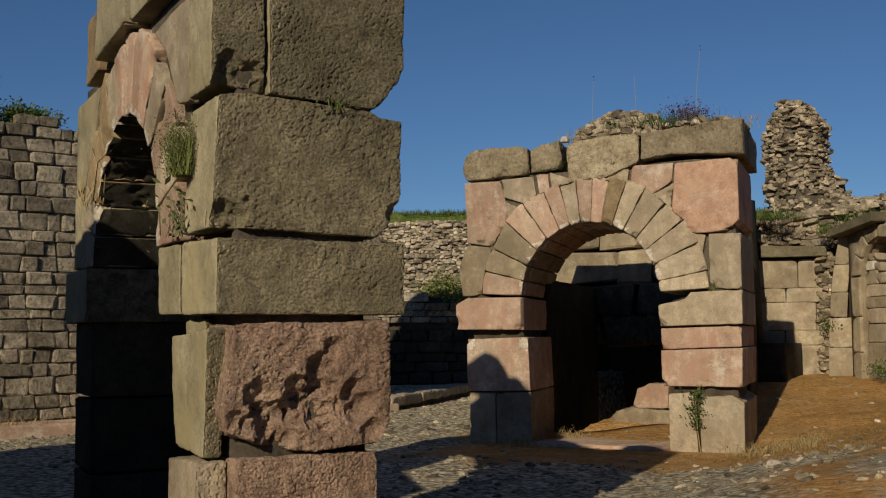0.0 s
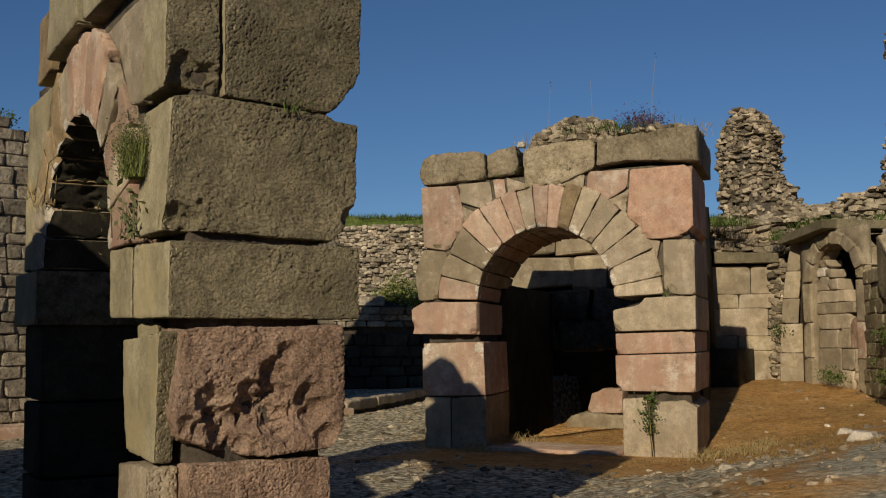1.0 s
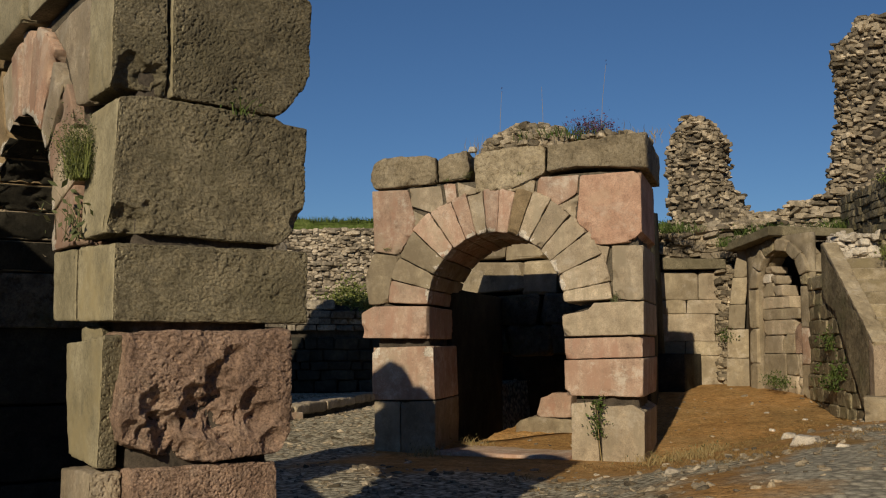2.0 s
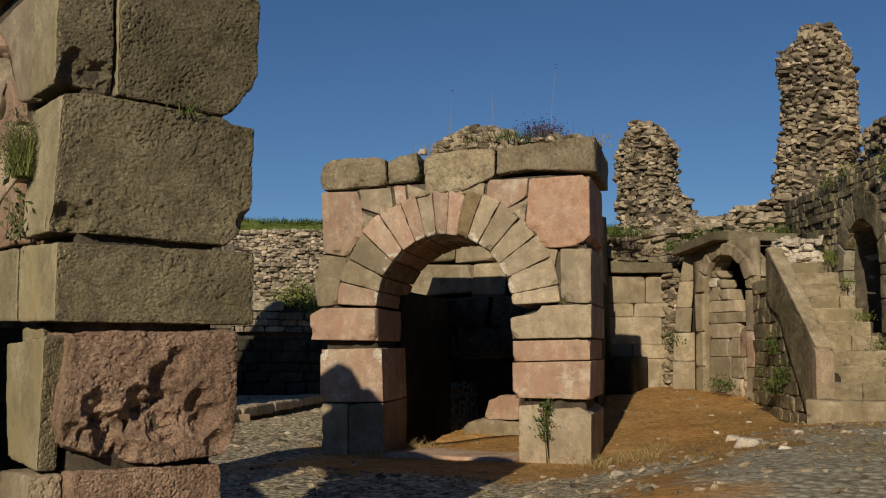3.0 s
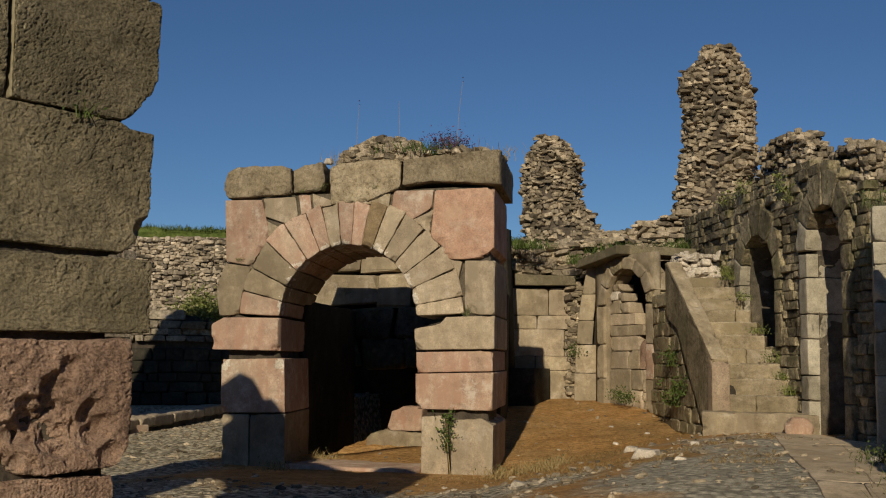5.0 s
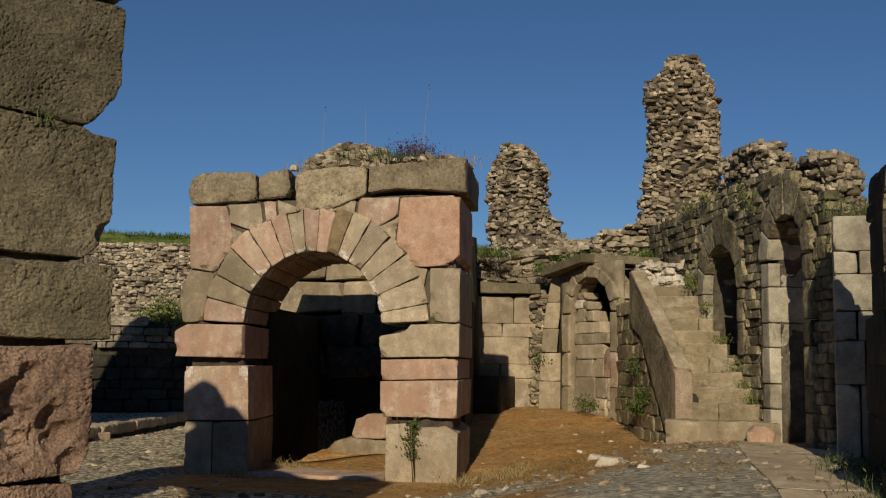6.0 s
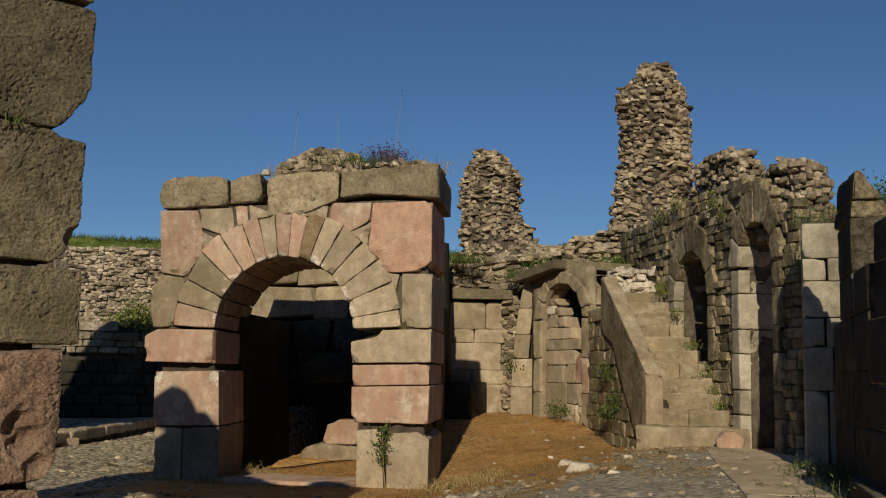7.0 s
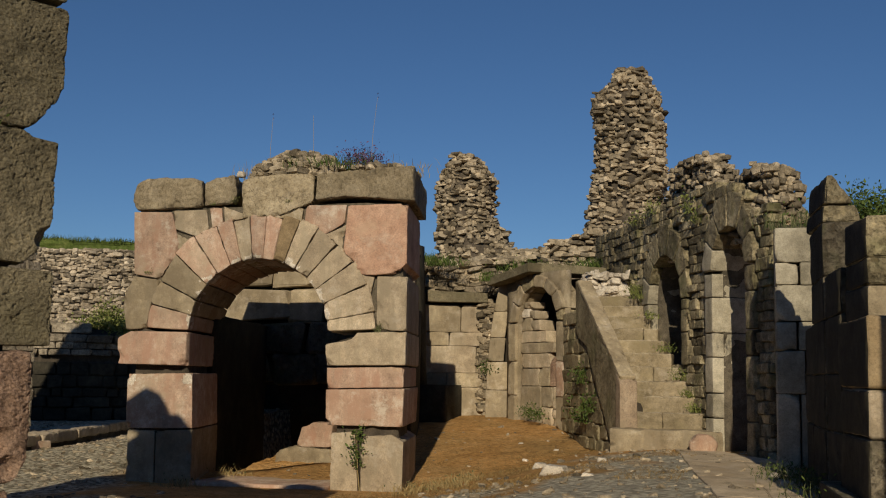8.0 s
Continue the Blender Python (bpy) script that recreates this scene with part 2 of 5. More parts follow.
    b.inputs["Strength"].default_value, b.inputs["Distance"].default_value = 0.9, 0.05
    hh = mix(nodes, links, fine, gr.outputs[0], 0.6)
    links.new(hh, b.inputs["Height"])
    links.new(b.outputs[0], bsdf.inputs["Normal"])
    return m


GROUND = ground_mat()


def leaf_mat(name, a, b):
    m, nodes, links, bsdf = nodes_of(name)
    geo = nodes.new("ShaderNodeNewGeometry")
    r = ramp(nodes, [(0.0, a), (1.0, b)])
    links.new(geo.outputs["Random Per Island"], r.inputs[0])
    links.new(r.outputs[0], bsdf.inputs["Base Color"])
    bsdf.inputs["Roughness"].default_value = 0.7
    bsdf.inputs["Specular IOR Level"].default_value = 0.2
    return m


LEAF = leaf_mat("green leaves", (0.035, 0.06, 0.012), (0.11, 0.15, 0.035))
DULL = leaf_mat("dull green leaves", (0.05, 0.065, 0.025), (0.15, 0.16, 0.07))
TURF = stone_mat("green turf", (0.05, 0.07, 0.015), (0.10, 0.14, 0.03), (0.19, 0.21, 0.07), lichen=0, bump=1.0)
OLIVE = leaf_mat("olive leaves", (0.09, 0.115, 0.025), (0.25, 0.27, 0.08))
STRAW = leaf_mat("dry straw", (0.24, 0.17, 0.07), (0.42, 0.32, 0.15))
BROWN = leaf_mat("brown dry grass", (0.16, 0.105, 0.04), (0.32, 0.22, 0.09))
BLOOM = leaf_mat("dark purple flowers", (0.06, 0.03, 0.065), (0.15, 0.08, 0.16))


# ---------------------------------------------------------------- builders
def part(name, bm, material, parent=None, label="", smooth=True):
    if isinstance(bm, bmesh.types.BMesh):
        me = bpy.data.meshes.new(name)
        bm.to_mesh(me)
        bm.free()
    else:
        me = bm
    if smooth:
        me.polygons.foreach_set("use_smooth", [True] * len(me.polygons))
    if not me.materials:
        me.materials.append(material)
    ob = new(name, me)
    ob.parent = parent
    if label:
        ob["label"] = label
    return ob


def thing(name, m, label, category, group="", kind=""):
    ob = new(name)
    ob.matrix_world = m
    return tagged(ob, label, category, group, kind)


def vesicle(p, low=0.02, span=0.34):
    t = min(1.0, max(0.0, (noise.noise(p) - low) / span))
    return t * t * (3 - 2 * t)


def prism(poly, d0, d1, plane="xz", bevel=0.015, res=0.12, rough=0.012, gap=0.006, seed=0, lump=1.6, fine=0.0, chip=0.03, knock=0):
    """A block with the outline poly in one plane, from depth d0 to d1 across it, worn at its edges and uneven on its faces."""
    cx = sum(p[0] for p in poly) / len(poly)
    cz = sum(p[1] for p in poly) / len(poly)
    bm = bmesh.new()
    rings = []
    for d in (d0, d1):
        ring = []
        for a, b in poly:
            l = max(math.hypot(a - cx, b - cz), 1e-6)
            a2, b2 = a - (a - cx) / l * gap * 1.3, b - (b - cz) / l * gap * 1.3
            co = {"xz": (a2, d, b2), "yz": (d, a2, b2), "xy": (a2, b2, d)}[plane]
            ring.append(bm.verts.new(co))
        rings.append(ring)
    n = len(poly)
    bm.faces.new(rings[0])
    bm.faces.new(rings[1][::-1])
    for i in range(n):
        j = (i + 1) % n
        bm.faces.new((rings[0][j], rings[0][i], rings[1][i], rings[1][j]))
    bmesh.ops.recalc_face_normals(bm, faces=bm.faces)
    if bevel:
        bmesh.ops.bevel(bm, geom=bm.edges[:], offset=bevel, offset_type="OFFSET", segments=2, profile=0.6, affect="EDGES", clamp_overlap=True)
    bmesh.ops.triangulate(bm, faces=bm.faces)
    for _ in range(9):
        long = [e for e in bm.edges if e.calc_length() > res]
        if not long:
            break
        bmesh.ops.subdivide_edges(bm, edges=long, cuts=1)
        bmesh.ops.triangulate(bm, faces=[f for f in bm.faces if len(f.verts) > 3])
    bm.normal_update()
    if fine:
        for _ in range(4):
            long = [e for e in bm.edges if e.calc_length() > fine and all(v.normal.y < -0.5 for v in e.verts)]
            if not long:
                break
            bmesh.ops.subdivide_edges(bm, edges=long, cuts=1)
            bmesh.ops.triangulate(bm, faces=[f for f in bm.faces if len(f.verts) > 3])
            bm.normal_update()
    off = Vector((seed * 7.31, seed * 3.77, seed * 1.93))
    for v, nrm in [(v, v.normal.copy()) for v in bm.verts]:
        p = v.co + off
        d = noise.noise(p * lump) * 0.8 + noise.noise(p * lump * 4) * 0.6 + noise.noise(p * lump * 11) * 0.5 
        d *= rough
        if fine and nrm.x > -0.6:
            d -= 0.007 * vesicle(p * 62, 0.10, 0.24) * (0.8 + 0.9 * noise.noise(p * 5)) + 0.0035 * vesicle(p * 100) + 0.004 * vesicle(p * 17, 0.15, 0.3)
        if bevel and chip and max(abs(nrm.x), abs(nrm.y), abs(nrm.z)) < 0.93:
            d -= chip * max(0.0, noise.noise(p * 7) + 0.6 * noise.noise(p * 19))
        v.co += nrm * d
    if knock:
        rnd = random.Random(seed * 13 + 5)
        heart = Vector({"xz": (cx, (d0 + d1) / 2, cz), "yz": ((d0 + d1) / 2, cx, cz), "xy": (cx, cz, (d0 + d1) / 2)}[plane])
        for _ in range(knock):
            i, t = rnd.randrange(n), rnd.choice((0.0, 0.0, rnd.random()))
            a = poly[i][0] + (poly[(i + 1) % n][0] - poly[i][0]) * t
            b = poly[i][1] + (poly[(i + 1) % n][1] - poly[i][1]) * t
            spot = Vector({"xz": (a, d0, b), "yz": (d0, a, b), "xy": (a, b, d1)}[plane])
            r = rnd.uniform(0.04, 0.10)
            pull = (heart - spot).normalized() * r * rnd.uniform(0.35, 0.6)
            for v in bm.verts:
                dist = (v.co - spot).length * (1 + 0.45 * noise.noise(v.co * 14 + off))
                if dist < r:
                    v.co += pull * (1 - (dist / r) ** 2)
    return bm


def chew(bm, centre, radius, depth, seed=0, way=(0, 1, 0)):
    """Breaks a hollow out of a block round a point."""
    c = Vector(centre)
    for v in bm.verts:
        dist = (v.co - c).length * (1 + 0.5 * noise.noise(v.co * 9 + Vector((seed, 0, 0))) + 0.2 * noise.noise(v.co * 19))
        if dist < radius:
            v.co += Vector(way) * depth * (1 - (dist / radius) ** 3) * (0.9 + 0.45 * noise.noise(v.co * 17))
    bm.normal_update()
    return bm


CUBE_F = [(0, 1, 3, 2), (4, 6, 7, 5), (0, 4, 5, 1), (2, 3, 7, 6), (0, 2, 6, 4), (1, 5, 7, 3)]


def lump_mesh(seed, round_off=0.16, jitter=0.07):
    """A unit stone of 44 triangles, worn and crooked."""
    rnd = random.Random(seed)
    bm = bmesh.new()
    bmesh.ops.create_cube(bm, size=1)
    for v in bm.verts:
        v.co += Vector((rnd.uniform(-jitter, jitter) for _ in range(3)))
    bmesh.ops.bevel(bm, geom=bm.edges[:], offset=round_off, offset_type="OFFSET", segments=1, affect="EDGES", clamp_overlap=True)
    for v in bm.verts:
        v.co += Vector((rnd.uniform(-jitter, jitter) * 0.5 for _ in range(3)))
    bmesh.ops.triangulate(bm, faces=bm.faces)
    me = bpy.data.meshes.new("stone")
    bm.to_mesh(me)
    bm.free()
    return me


LUMPS = [lump_mesh(s, 0.085, 0.085) for s in range(18)]
ROUGH = [lump_mesh(s + 50, 0.19, 0.17) for s in range(14)]


def lump_set(meshes, material):
    out = []
    for me in meshes:
        c = me.copy()
        c.materials.append(material)
        c.polygons.foreach_set("use_smooth", [False] * len(c.polygons))
        out.append(c)
    return out


def arrays(me):
    v = np.empty(len(me.vertices) * 3)
    me.vertices.foreach_get("co", v)
    f = np.empty(len(me.polygons) * 3, int)
    me.polygons.foreach_get("vertices", f)
    return v.reshape(-1, 3), f.reshape(-1, 3)


ROUGH_A = [arrays(m) for m in ROUGH]
LUMP_A = [arrays(m) for m in LUMPS]


def heap(name, placed, material, parent=None, label="", source=None):
    """Joins many stones, given as 4 x 4 matrices, into one mesh of kind stuff."""
    rnd = random.Random(len(placed))
    vs, fs, base = [], [], 0
    for m in placed:
        v, f = rnd.choice(source or ROUGH_A)
        mm = np.array(m)
        vs.append(v @ mm[:3, :3].T + mm[:3, 3])
        fs.append(f + base)
        base += len(v)
    me = bpy.data.meshes.new(name)
    me.from_pydata(np.concatenate(vs).tolist(), [], np.concatenate(fs).tolist())
    ob = part(name, me, material, parent, label, smooth=False)
    ob["kind"] = "stuff"
    return ob


def trs(x, y, z, sx, sy, sz, rx=0.0, ry=0.0, rz=0.0):
    return Matrix.LocRotScale((x, y, z), Euler((rx, ry, rz)), (sx, sy, sz))


def slab(name, outline, d0, d1, material, parent, plane="xz", label=""):
    """A plain core of a wall with a (possibly hollowed) outline."""
    return part(name, prism(outline, d0, d1, plane, bevel=0, res=0.7, rough=0.02, gap=0), material, parent, label)


def arch_line(cx, spring, r, n=10, a0=180, a1=0):
    return [(cx + r * math.cos(radians(a0 + (a1 - a0) * i / n)), spring + r * math.sin(radians(a0 + (a1 - a0) * i / n))) for i in range(n + 1)]


def courses(parent, length, z0, top, ch, cw, depth, material, seed, void=None, limit=300, name="stone", proud=0.03, start=0.0, key=None, joint=0.018):
    """Courses of stones in front of a wall core: local x along the wall, front towards -y. void(x, z) leaves openings out."""
    rnd = random.Random(seed)
    meshes = lump_set(LUMPS, material)
    spots, z, row = [], z0, 0
    zmax = max(top(start + length * k / 20) for k in range(21))
    while z < zmax:
        hgt = rnd.uniform(*ch)
        x = start - rnd.uniform(0, cw[0])
        while x < start + length:
            w = rnd.uniform(*cw)
            a, b = max(x, start), min(x + w, start + length)
            if b - a > 0.06:
                mx, mz = (a + b) / 2, z + hgt / 2
                if mz < top(mx):
                    if void is None:
                        spots.append((mx, mz, b - a, hgt))
                    else:
                        cells = [k for k in range(6) if not void(a + (b - a) * (k + 0.5) / 6, mz)]
                        if cells:
                            a2, b2 = a + (b - a) * cells[0] / 6, a + (b - a) * (cells[-1] + 1) / 6
                            if len(cells) == cells[-1] - cells[0] + 1 and b2 - a2 > 0.07:
                                spots.append(((a2 + b2) / 2, mz, b2 - a2, hgt))
            x += w
        z += hgt
        row += 1
    if key:
        spots.sort(key=key)
    rest = []
    for i, (mx, mz, w, hgt) in enumerate(spots):
        out = rnd.uniform(-proud, proud)
        m = trs(mx, depth / 2 + out, mz, w - joint, depth, hgt - joint, rnd.uniform(-0.02, 0.02), rnd.uniform(-0.02, 0.02), rnd.uniform(-0.03, 0.03))
        if i < limit:
            ob = new(name, rnd.choice(meshes))
            ob.parent, ob.matrix_basis = parent, m
        else:
            rest.append(m)
    if rest:
        heap("stones", rest, material, parent, source=LUMP_A)


def leaves(name, spots, size, material, parent=None, label="", long=2.2, seed=0):
    """Many small pointed leaves at the given places."""
    rnd = random.Random(seed)
    vs, fs = [], []
    for p in spots:
        a = Vector((rnd.gauss(0, 1), rnd.gauss(0, 1), rnd.gauss(0.5, 0.8))).normalized()
        b = a.cross(Vector((rnd.gauss(0, 1), rnd.gauss(0, 1), rnd.gauss(0, 1)))).normalized()
        s = size * rnd.uniform(0.6, 1.3)
        i = len(vs)
        p = Vector(p)
        vs += [p, p + a * s * long * 0.5 + b * s * 0.5, p + a * s * long, p + a * s * long * 0.5 - b * s * 0.5]
        fs.append((i, i + 1, i + 2, i + 3))
    me = bpy.data.meshes.new(name)
    me.from_pydata([tuple(v) for v in vs], [], fs)
    return tagged(part(name, me, material, parent, label, smooth=False), kind="stuff")


def blades(name, roots, height, lean, material, parent=None, seed=0, width=0.006):
    """Thin bent stalks of grass."""
    rnd = random.Random(seed)
    vs, fs = [], []
    for p in roots:
        p = Vector(p)
        h = height * rnd.uniform(0.5, 1.25)
        way = Vector((rnd.gauss(0, lean), rnd.gauss(0, lean), 1))
        side = Vector((rnd.gauss(0, 1), rnd.gauss(0, 1), 0)).normalized() * width
        i = len(vs)
        mid = p + way * h * 0.55
        tip = mid + (way + Vector((rnd.gauss(0, lean), rnd.gauss(0, lean), -0.2))) * h * 0.45
        vs += [p - side, p + side, mid + side * 0.8, mid - side * 0.8, tip]
        fs += [(i, i + 1, i + 2, i + 3), (i + 3, i + 2, i + 4)]
    me = bpy.data.meshes.new(name)
    me.from_pydata([tuple(v) for v in vs], [], fs)
    return tagged(part(name, me, material, parent, smooth=False), kind="stuff")


def stem(name, points, r0, r1, material, parent):
    cu = bpy.data.curves.new(name, "CURVE")
    cu.dimensions, cu.bevel_depth, cu.bevel_resolution = "3D", 1.0, 1
    sp = cu.splines.new("POLY")
    sp.points.add(len(points) - 1)
    for i, p in enumerate(points):
        sp.points[i].co = (*p, 1)
        sp.points[i].radius = r0 + (r1 - r0) * i / max(1, len(points) - 1)
    tmp = bpy.data.objects.new(name, cu)
    me = bpy.data.meshes.new_from_object(tmp)
    bpy.data.objects.remove(tmp)
    me.materials.clear()
    return part(name, me, material, parent)


# ---------------------------------------------------------------- ground
def smooth01(v):
    v = min(1.0, max(0.0, v))
    return v * v * (3 - 2 * v)


KERB = (-10.95, 15.25)


def ground_z(x, y):
    right = 0.50 * smooth01((x + 4.2) / 3.4) * smooth01((y - 4.5) / 4)
    back = 0.68 * smooth01((y - 12.6) / 7.4) * smooth01((x + 12) / 3.5)
    z = 0.05 + max(right, back)
    edge = 13.95 + 0.9 * min(1.6, max(0.0, x + 6.5))
    if -8.1 < x < -4.5 - 0.3 * (y - 13.64) and edge < y < 20.2:
        z -= 1.6 * smooth01((y - edge) / 0.22)
    over = -0.964 * (x - KERB[0]) - 0.266 * (y - KERB[1])
    if y > 15.3 and over > 0:
        z += 0.24 * smooth01((over - 0.2) / 0.25) * smooth01((y - 15.3) / 0.6)
    z += 0.025 * noise.noise(Vector((x * 0.6, y * 0.6, 0))) + 0.012 * noise.noise(Vector((x * 2.3, y * 2.3, 4)))
    return z


def build_ground():
    def axis(lo, hi, fine_lo, fine_hi, step):
        out, v, s = [], fine_lo, step
        while v < fine_hi:
            out.append(v)
            v += step
        right, s = [], step
        while v < hi:
            right.append(v)
            s *= 1.35
            v += s
        left, v, s = [], fine_lo, step
        while v > lo:
            s *= 1.35
            v -= s
            left.append(v)
        return left[::-1] + out + right

    xs, ys = axis(-1500, 1500, -18, 4, 0.16), axis(-1500, 1500, 3, 34, 0.16)
    co = [(x, y, ground_z(x, y)) for y in ys for x in xs]
    w = len(xs)
    fs = [(j * w + i, j * w + i + 1, (j + 1) * w + i + 1, (j + 1) * w + i) for j in range(len(ys) - 1) for i in range(w - 1)]
    me = bpy.data.meshes.new("ground")
    me.from_pydata(co, [], fs)
    tagged(part("ground", me, GROUND), "orange trodden earth with dry grass and pale gravel", "ground", kind="structure")


build_ground()

# ---------------------------------------------------------------- the lit arch in the middle
YA, YB = 12.74, 13.64
arch = thing("stone_arch", pose(0, YA, 0), "freestanding ruined arch of pink and grey stone blocks", "arch")


def meet_ring(poly):
    """Brings the corners that lie near the ring of wedge stones up to it, with the curve between them."""
    def polar(p):
        return math.hypot(p[0] + 5.72, p[1] - 1.88), math.degrees(math.atan2(p[1] - 1.88, p[0] + 5.72))

    def on(a):
        r = ring_out(a) - 0.025
        return (-5.72 + r * math.cos(radians(a)), 1.88 + r * math.sin(radians(a)))

    near_it = [p[1] > 1.95 and 1.45 < polar(p)[0] < 1.64 for p in poly]
    out = []
    for i, p in enumerate(poly):
        a = polar(p)[1]
        out.append(on(a) if near_it[i] else p)
        j = (i + 1) % len(poly)
        if near_it[i] and near_it[j]:
            b = polar(poly[j])[1]
            n = int(abs(b - a) / 6)
            out += [on(a + (b - a) * k / (n + 1)) for k in range(1, n + 1)]
    return out


def slant(bm):
    """The passage runs back askew, along a spoke of the round building."""
    for v in bm.verts:
        v.co.x -= (0.20 + 0.07 * min(1.0, max(0.0, (-4.6 - v.co.x) / 1.7))) * max(0.0, v.co.y)
    return bm


def ring_out(a):
    return 1.455 + 0.065 * abs(math.cos(radians(a)))


def ablock(name, poly, mat, d0=0.0, d1=1.5, res=0.034, rough=0.006, bevel=0.012, seed=None, label="", parent=arch, crust=None, knock=4):
    seed = seed if seed is not None else int(abs(poly[0][0] * 131 + poly[0][1] * 57))
    bm = slant(prism(meet_ring(poly), d0, d1, "xz", bevel, res, rough, 0.003, seed, chip=0.055, knock=knock))
    me = bpy.data.meshes.new(name)
    if crust:
        for f in bm.faces:
            c = f.calc_center_median()
            if f.normal.y < -0.3 and crust(c) + 0.35 * noise.noise(c * 9) + 0.2 * noise.noise(c * 30) > 0.5:
                f.material_index = 1
    bm.to_mesh(me)
    bm.free()
    me.materials.append(mat)
    me.materials.append(LIME)
    return part(name, me, mat, parent, label)


CX, SPRING, RIN = -5.72, 1.88, 0.91


def ring(parent, cx, spring, rin, rout, bounds, mats, d0, d1, plane="xz", rough=0.01, res=0.1, seed=0, inner=None, crust=None, shape=None):
    """Wedge stones of an arch between the given angles."""
    rnd = random.Random(seed)
    for i, (a, b) in enumerate(zip(bounds, bounds[1:])):
        ro = rout((a + b) / 2) + rnd.uniform(-0.03, 0.035) if callable(rout) else rout + rnd.uniform(-0.05, 0.05)
        m = (a + b) / 2
        pts = [(cx + r * math.cos(radians(t)), spring + r * math.sin(radians(t))) for r, t in ((rin, a), (ro + rnd.uniform(-0.015, 0.015), a), (ro, m), (ro + rnd.uniform(-0.015, 0.015), b), (rin, b))]
        bm = prism(pts, d0 - 0.014 + rnd.uniform(-0.007, 0.007), d1(m) if callable(d1) else d1, plane, 0.011, res, rough, 0.013 if inner else 0.0095, seed + i, chip=0.05 if res < 0.05 else 0.03, knock=2 if res < 0.05 else 0)
        if shape:
            shape(bm)
        me = bpy.data.meshes.new("voussoir")
        if crust:
            for f in bm.faces:
                c = f.calc_center_median()
                face, along = (f.normal.y, c.x) if plane == "xz" else (f.normal.x, c.y)
                if face < (-0.5 if inner else 0.4) and noise.noise(c * 3.3) > -0.12 and math.hypot(along - cx, c.z - spring) < rin + 0.045 + 0.11 * noise.noise(c * 8) + 0.04 * noise.noise(c * 31):
                    f.material_index = 2 if inner else 1
        # soffit faces take the inner material, which paints the passage's shade on them
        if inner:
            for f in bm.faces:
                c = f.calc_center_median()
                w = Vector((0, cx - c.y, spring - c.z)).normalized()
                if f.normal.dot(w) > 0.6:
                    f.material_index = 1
        bm.to_mesh(me)
        bm.free()
        me.materials.append(mats[i % len(mats)])
        for extra in (inner, crust):
            if extra:
                me.materials.append(extra)
        part("voussoir", me, mats[0], parent)


ring(arch, CX, SPRING, RIN, ring_out, [177.6, 166, 153.8, 138.8, 126.4, 113.8, 104.6, 95.5, 86.5, 78.1, 68.8, 59, 47, 35.2, 22.8, 9.9, 2],
     [ROSE, STAIN, STAIN, ROSE, ROSE, ROSE, BUFF, TERRA, TERRA, OCHRE, BUFF, BUFF, BUFF, BUFF, BUFF, BUFF], 0.0, lambda a: 1.3 + 0.7 * smooth01((a - 60) / 50), seed=3, res=0.036, crust=LIME, shape=slant)
for nm, line, mat in (("backing", [(-7.40, 2.0), (-7.40, 3.46), (-3.88, 3.46), (-3.88, 2.0), (CX + 1.2, 2.0)] + arch_line(CX, SPRING, 1.2, 12, 5, 175) + [(CX - 1.2, 2.0)], EARTH),
                      ("core", [(-4.66, 0.0), (-3.9, 0.0), (-3.9, 3.45), (-4.1, 3.45), (-4.1, 1.95), (-4.66, 1.8)], MORTAR_SHADE),
                      ("core", [(-7.36, 0.0), (-6.6, 0.0), (-6.66, 1.8), (-7.3, 1.95), (-7.3, 3.4), (-7.36, 3.4)], MORTAR_SHADE)):
    part(nm, slant(prism(line, 0.06, 1.2, "xz", bevel=0, res=0.7, rough=0.02, gap=0)), mat, arch)
# right pier, from the ground
ablock("block", [(-4.72, 0.71), (-4.42, 0.74), (-4.36, -0.1), (-4.72, -0.1)], BUFF, 0.0, 1.6)
ablock("block", [(-4.35, 0.68), (-3.96, 0.71), (-3.82, 0.63), (-3.83, -0.1), (-4.34, -0.1)], BUFF, 0.0, 1.62)
ablock("block", [(-4.79, 1.22), (-3.81, 1.25), (-3.83, 0.80), (-4.78, 0.80)], ROSE, -0.04, 1.68)
ablock("block", [(-4.80, 1.48), (-3.83, 1.50), (-3.83, 1.26), (-4.79, 1.23)], TERRA, 0.0, 1.6)
ablock("block", [(-4.82, 1.76), (-4.49, 1.82), (-4.42, 1.90), (-3.81, 1.91), (-3.81, 1.52), (-4.81, 1.50)], BUFF, -0.02, 1.66)
ablock("block", [(-4.19, 2.57), (-3.81, 2.57), (-3.81, 1.92), (-4.19, 1.92)], BUFF, 0.0, 1.6)
ablock("block", [(-4.57, 3.43), (-3.82, 3.44), (-3.81, 2.71), (-3.95, 2.60), (-4.16, 2.58), (-4.32, 2.63), (-4.45, 2.78), (-4.53, 2.95)], SALMON, -0.03, 1.64, label="large salmon pink block with a broken lower edge")
# left pier
ablock("block", [(-7.42, 0.68), (-7.04, 0.68), (-7.03, -0.1), (-7.42, -0.1)], STAIN)
ablock("block", [(-7.03, 0.68), (-6.53, 0.70), (-6.53, -0.1), (-7.02, -0.1)], STAIN)
ablock("block", [(-7.46, 1.37), (-6.56, 1.39), (-6.53, 0.71), (-7.45, 0.69)], ROSE, crust=lambda c: 0.9 * smooth01((c.z - 1.0) / 0.35) * smooth01((abs(c.x + 7.0) - 0.12) / 0.3) - 0.15, label="pink block with white lime crust at its upper corners")
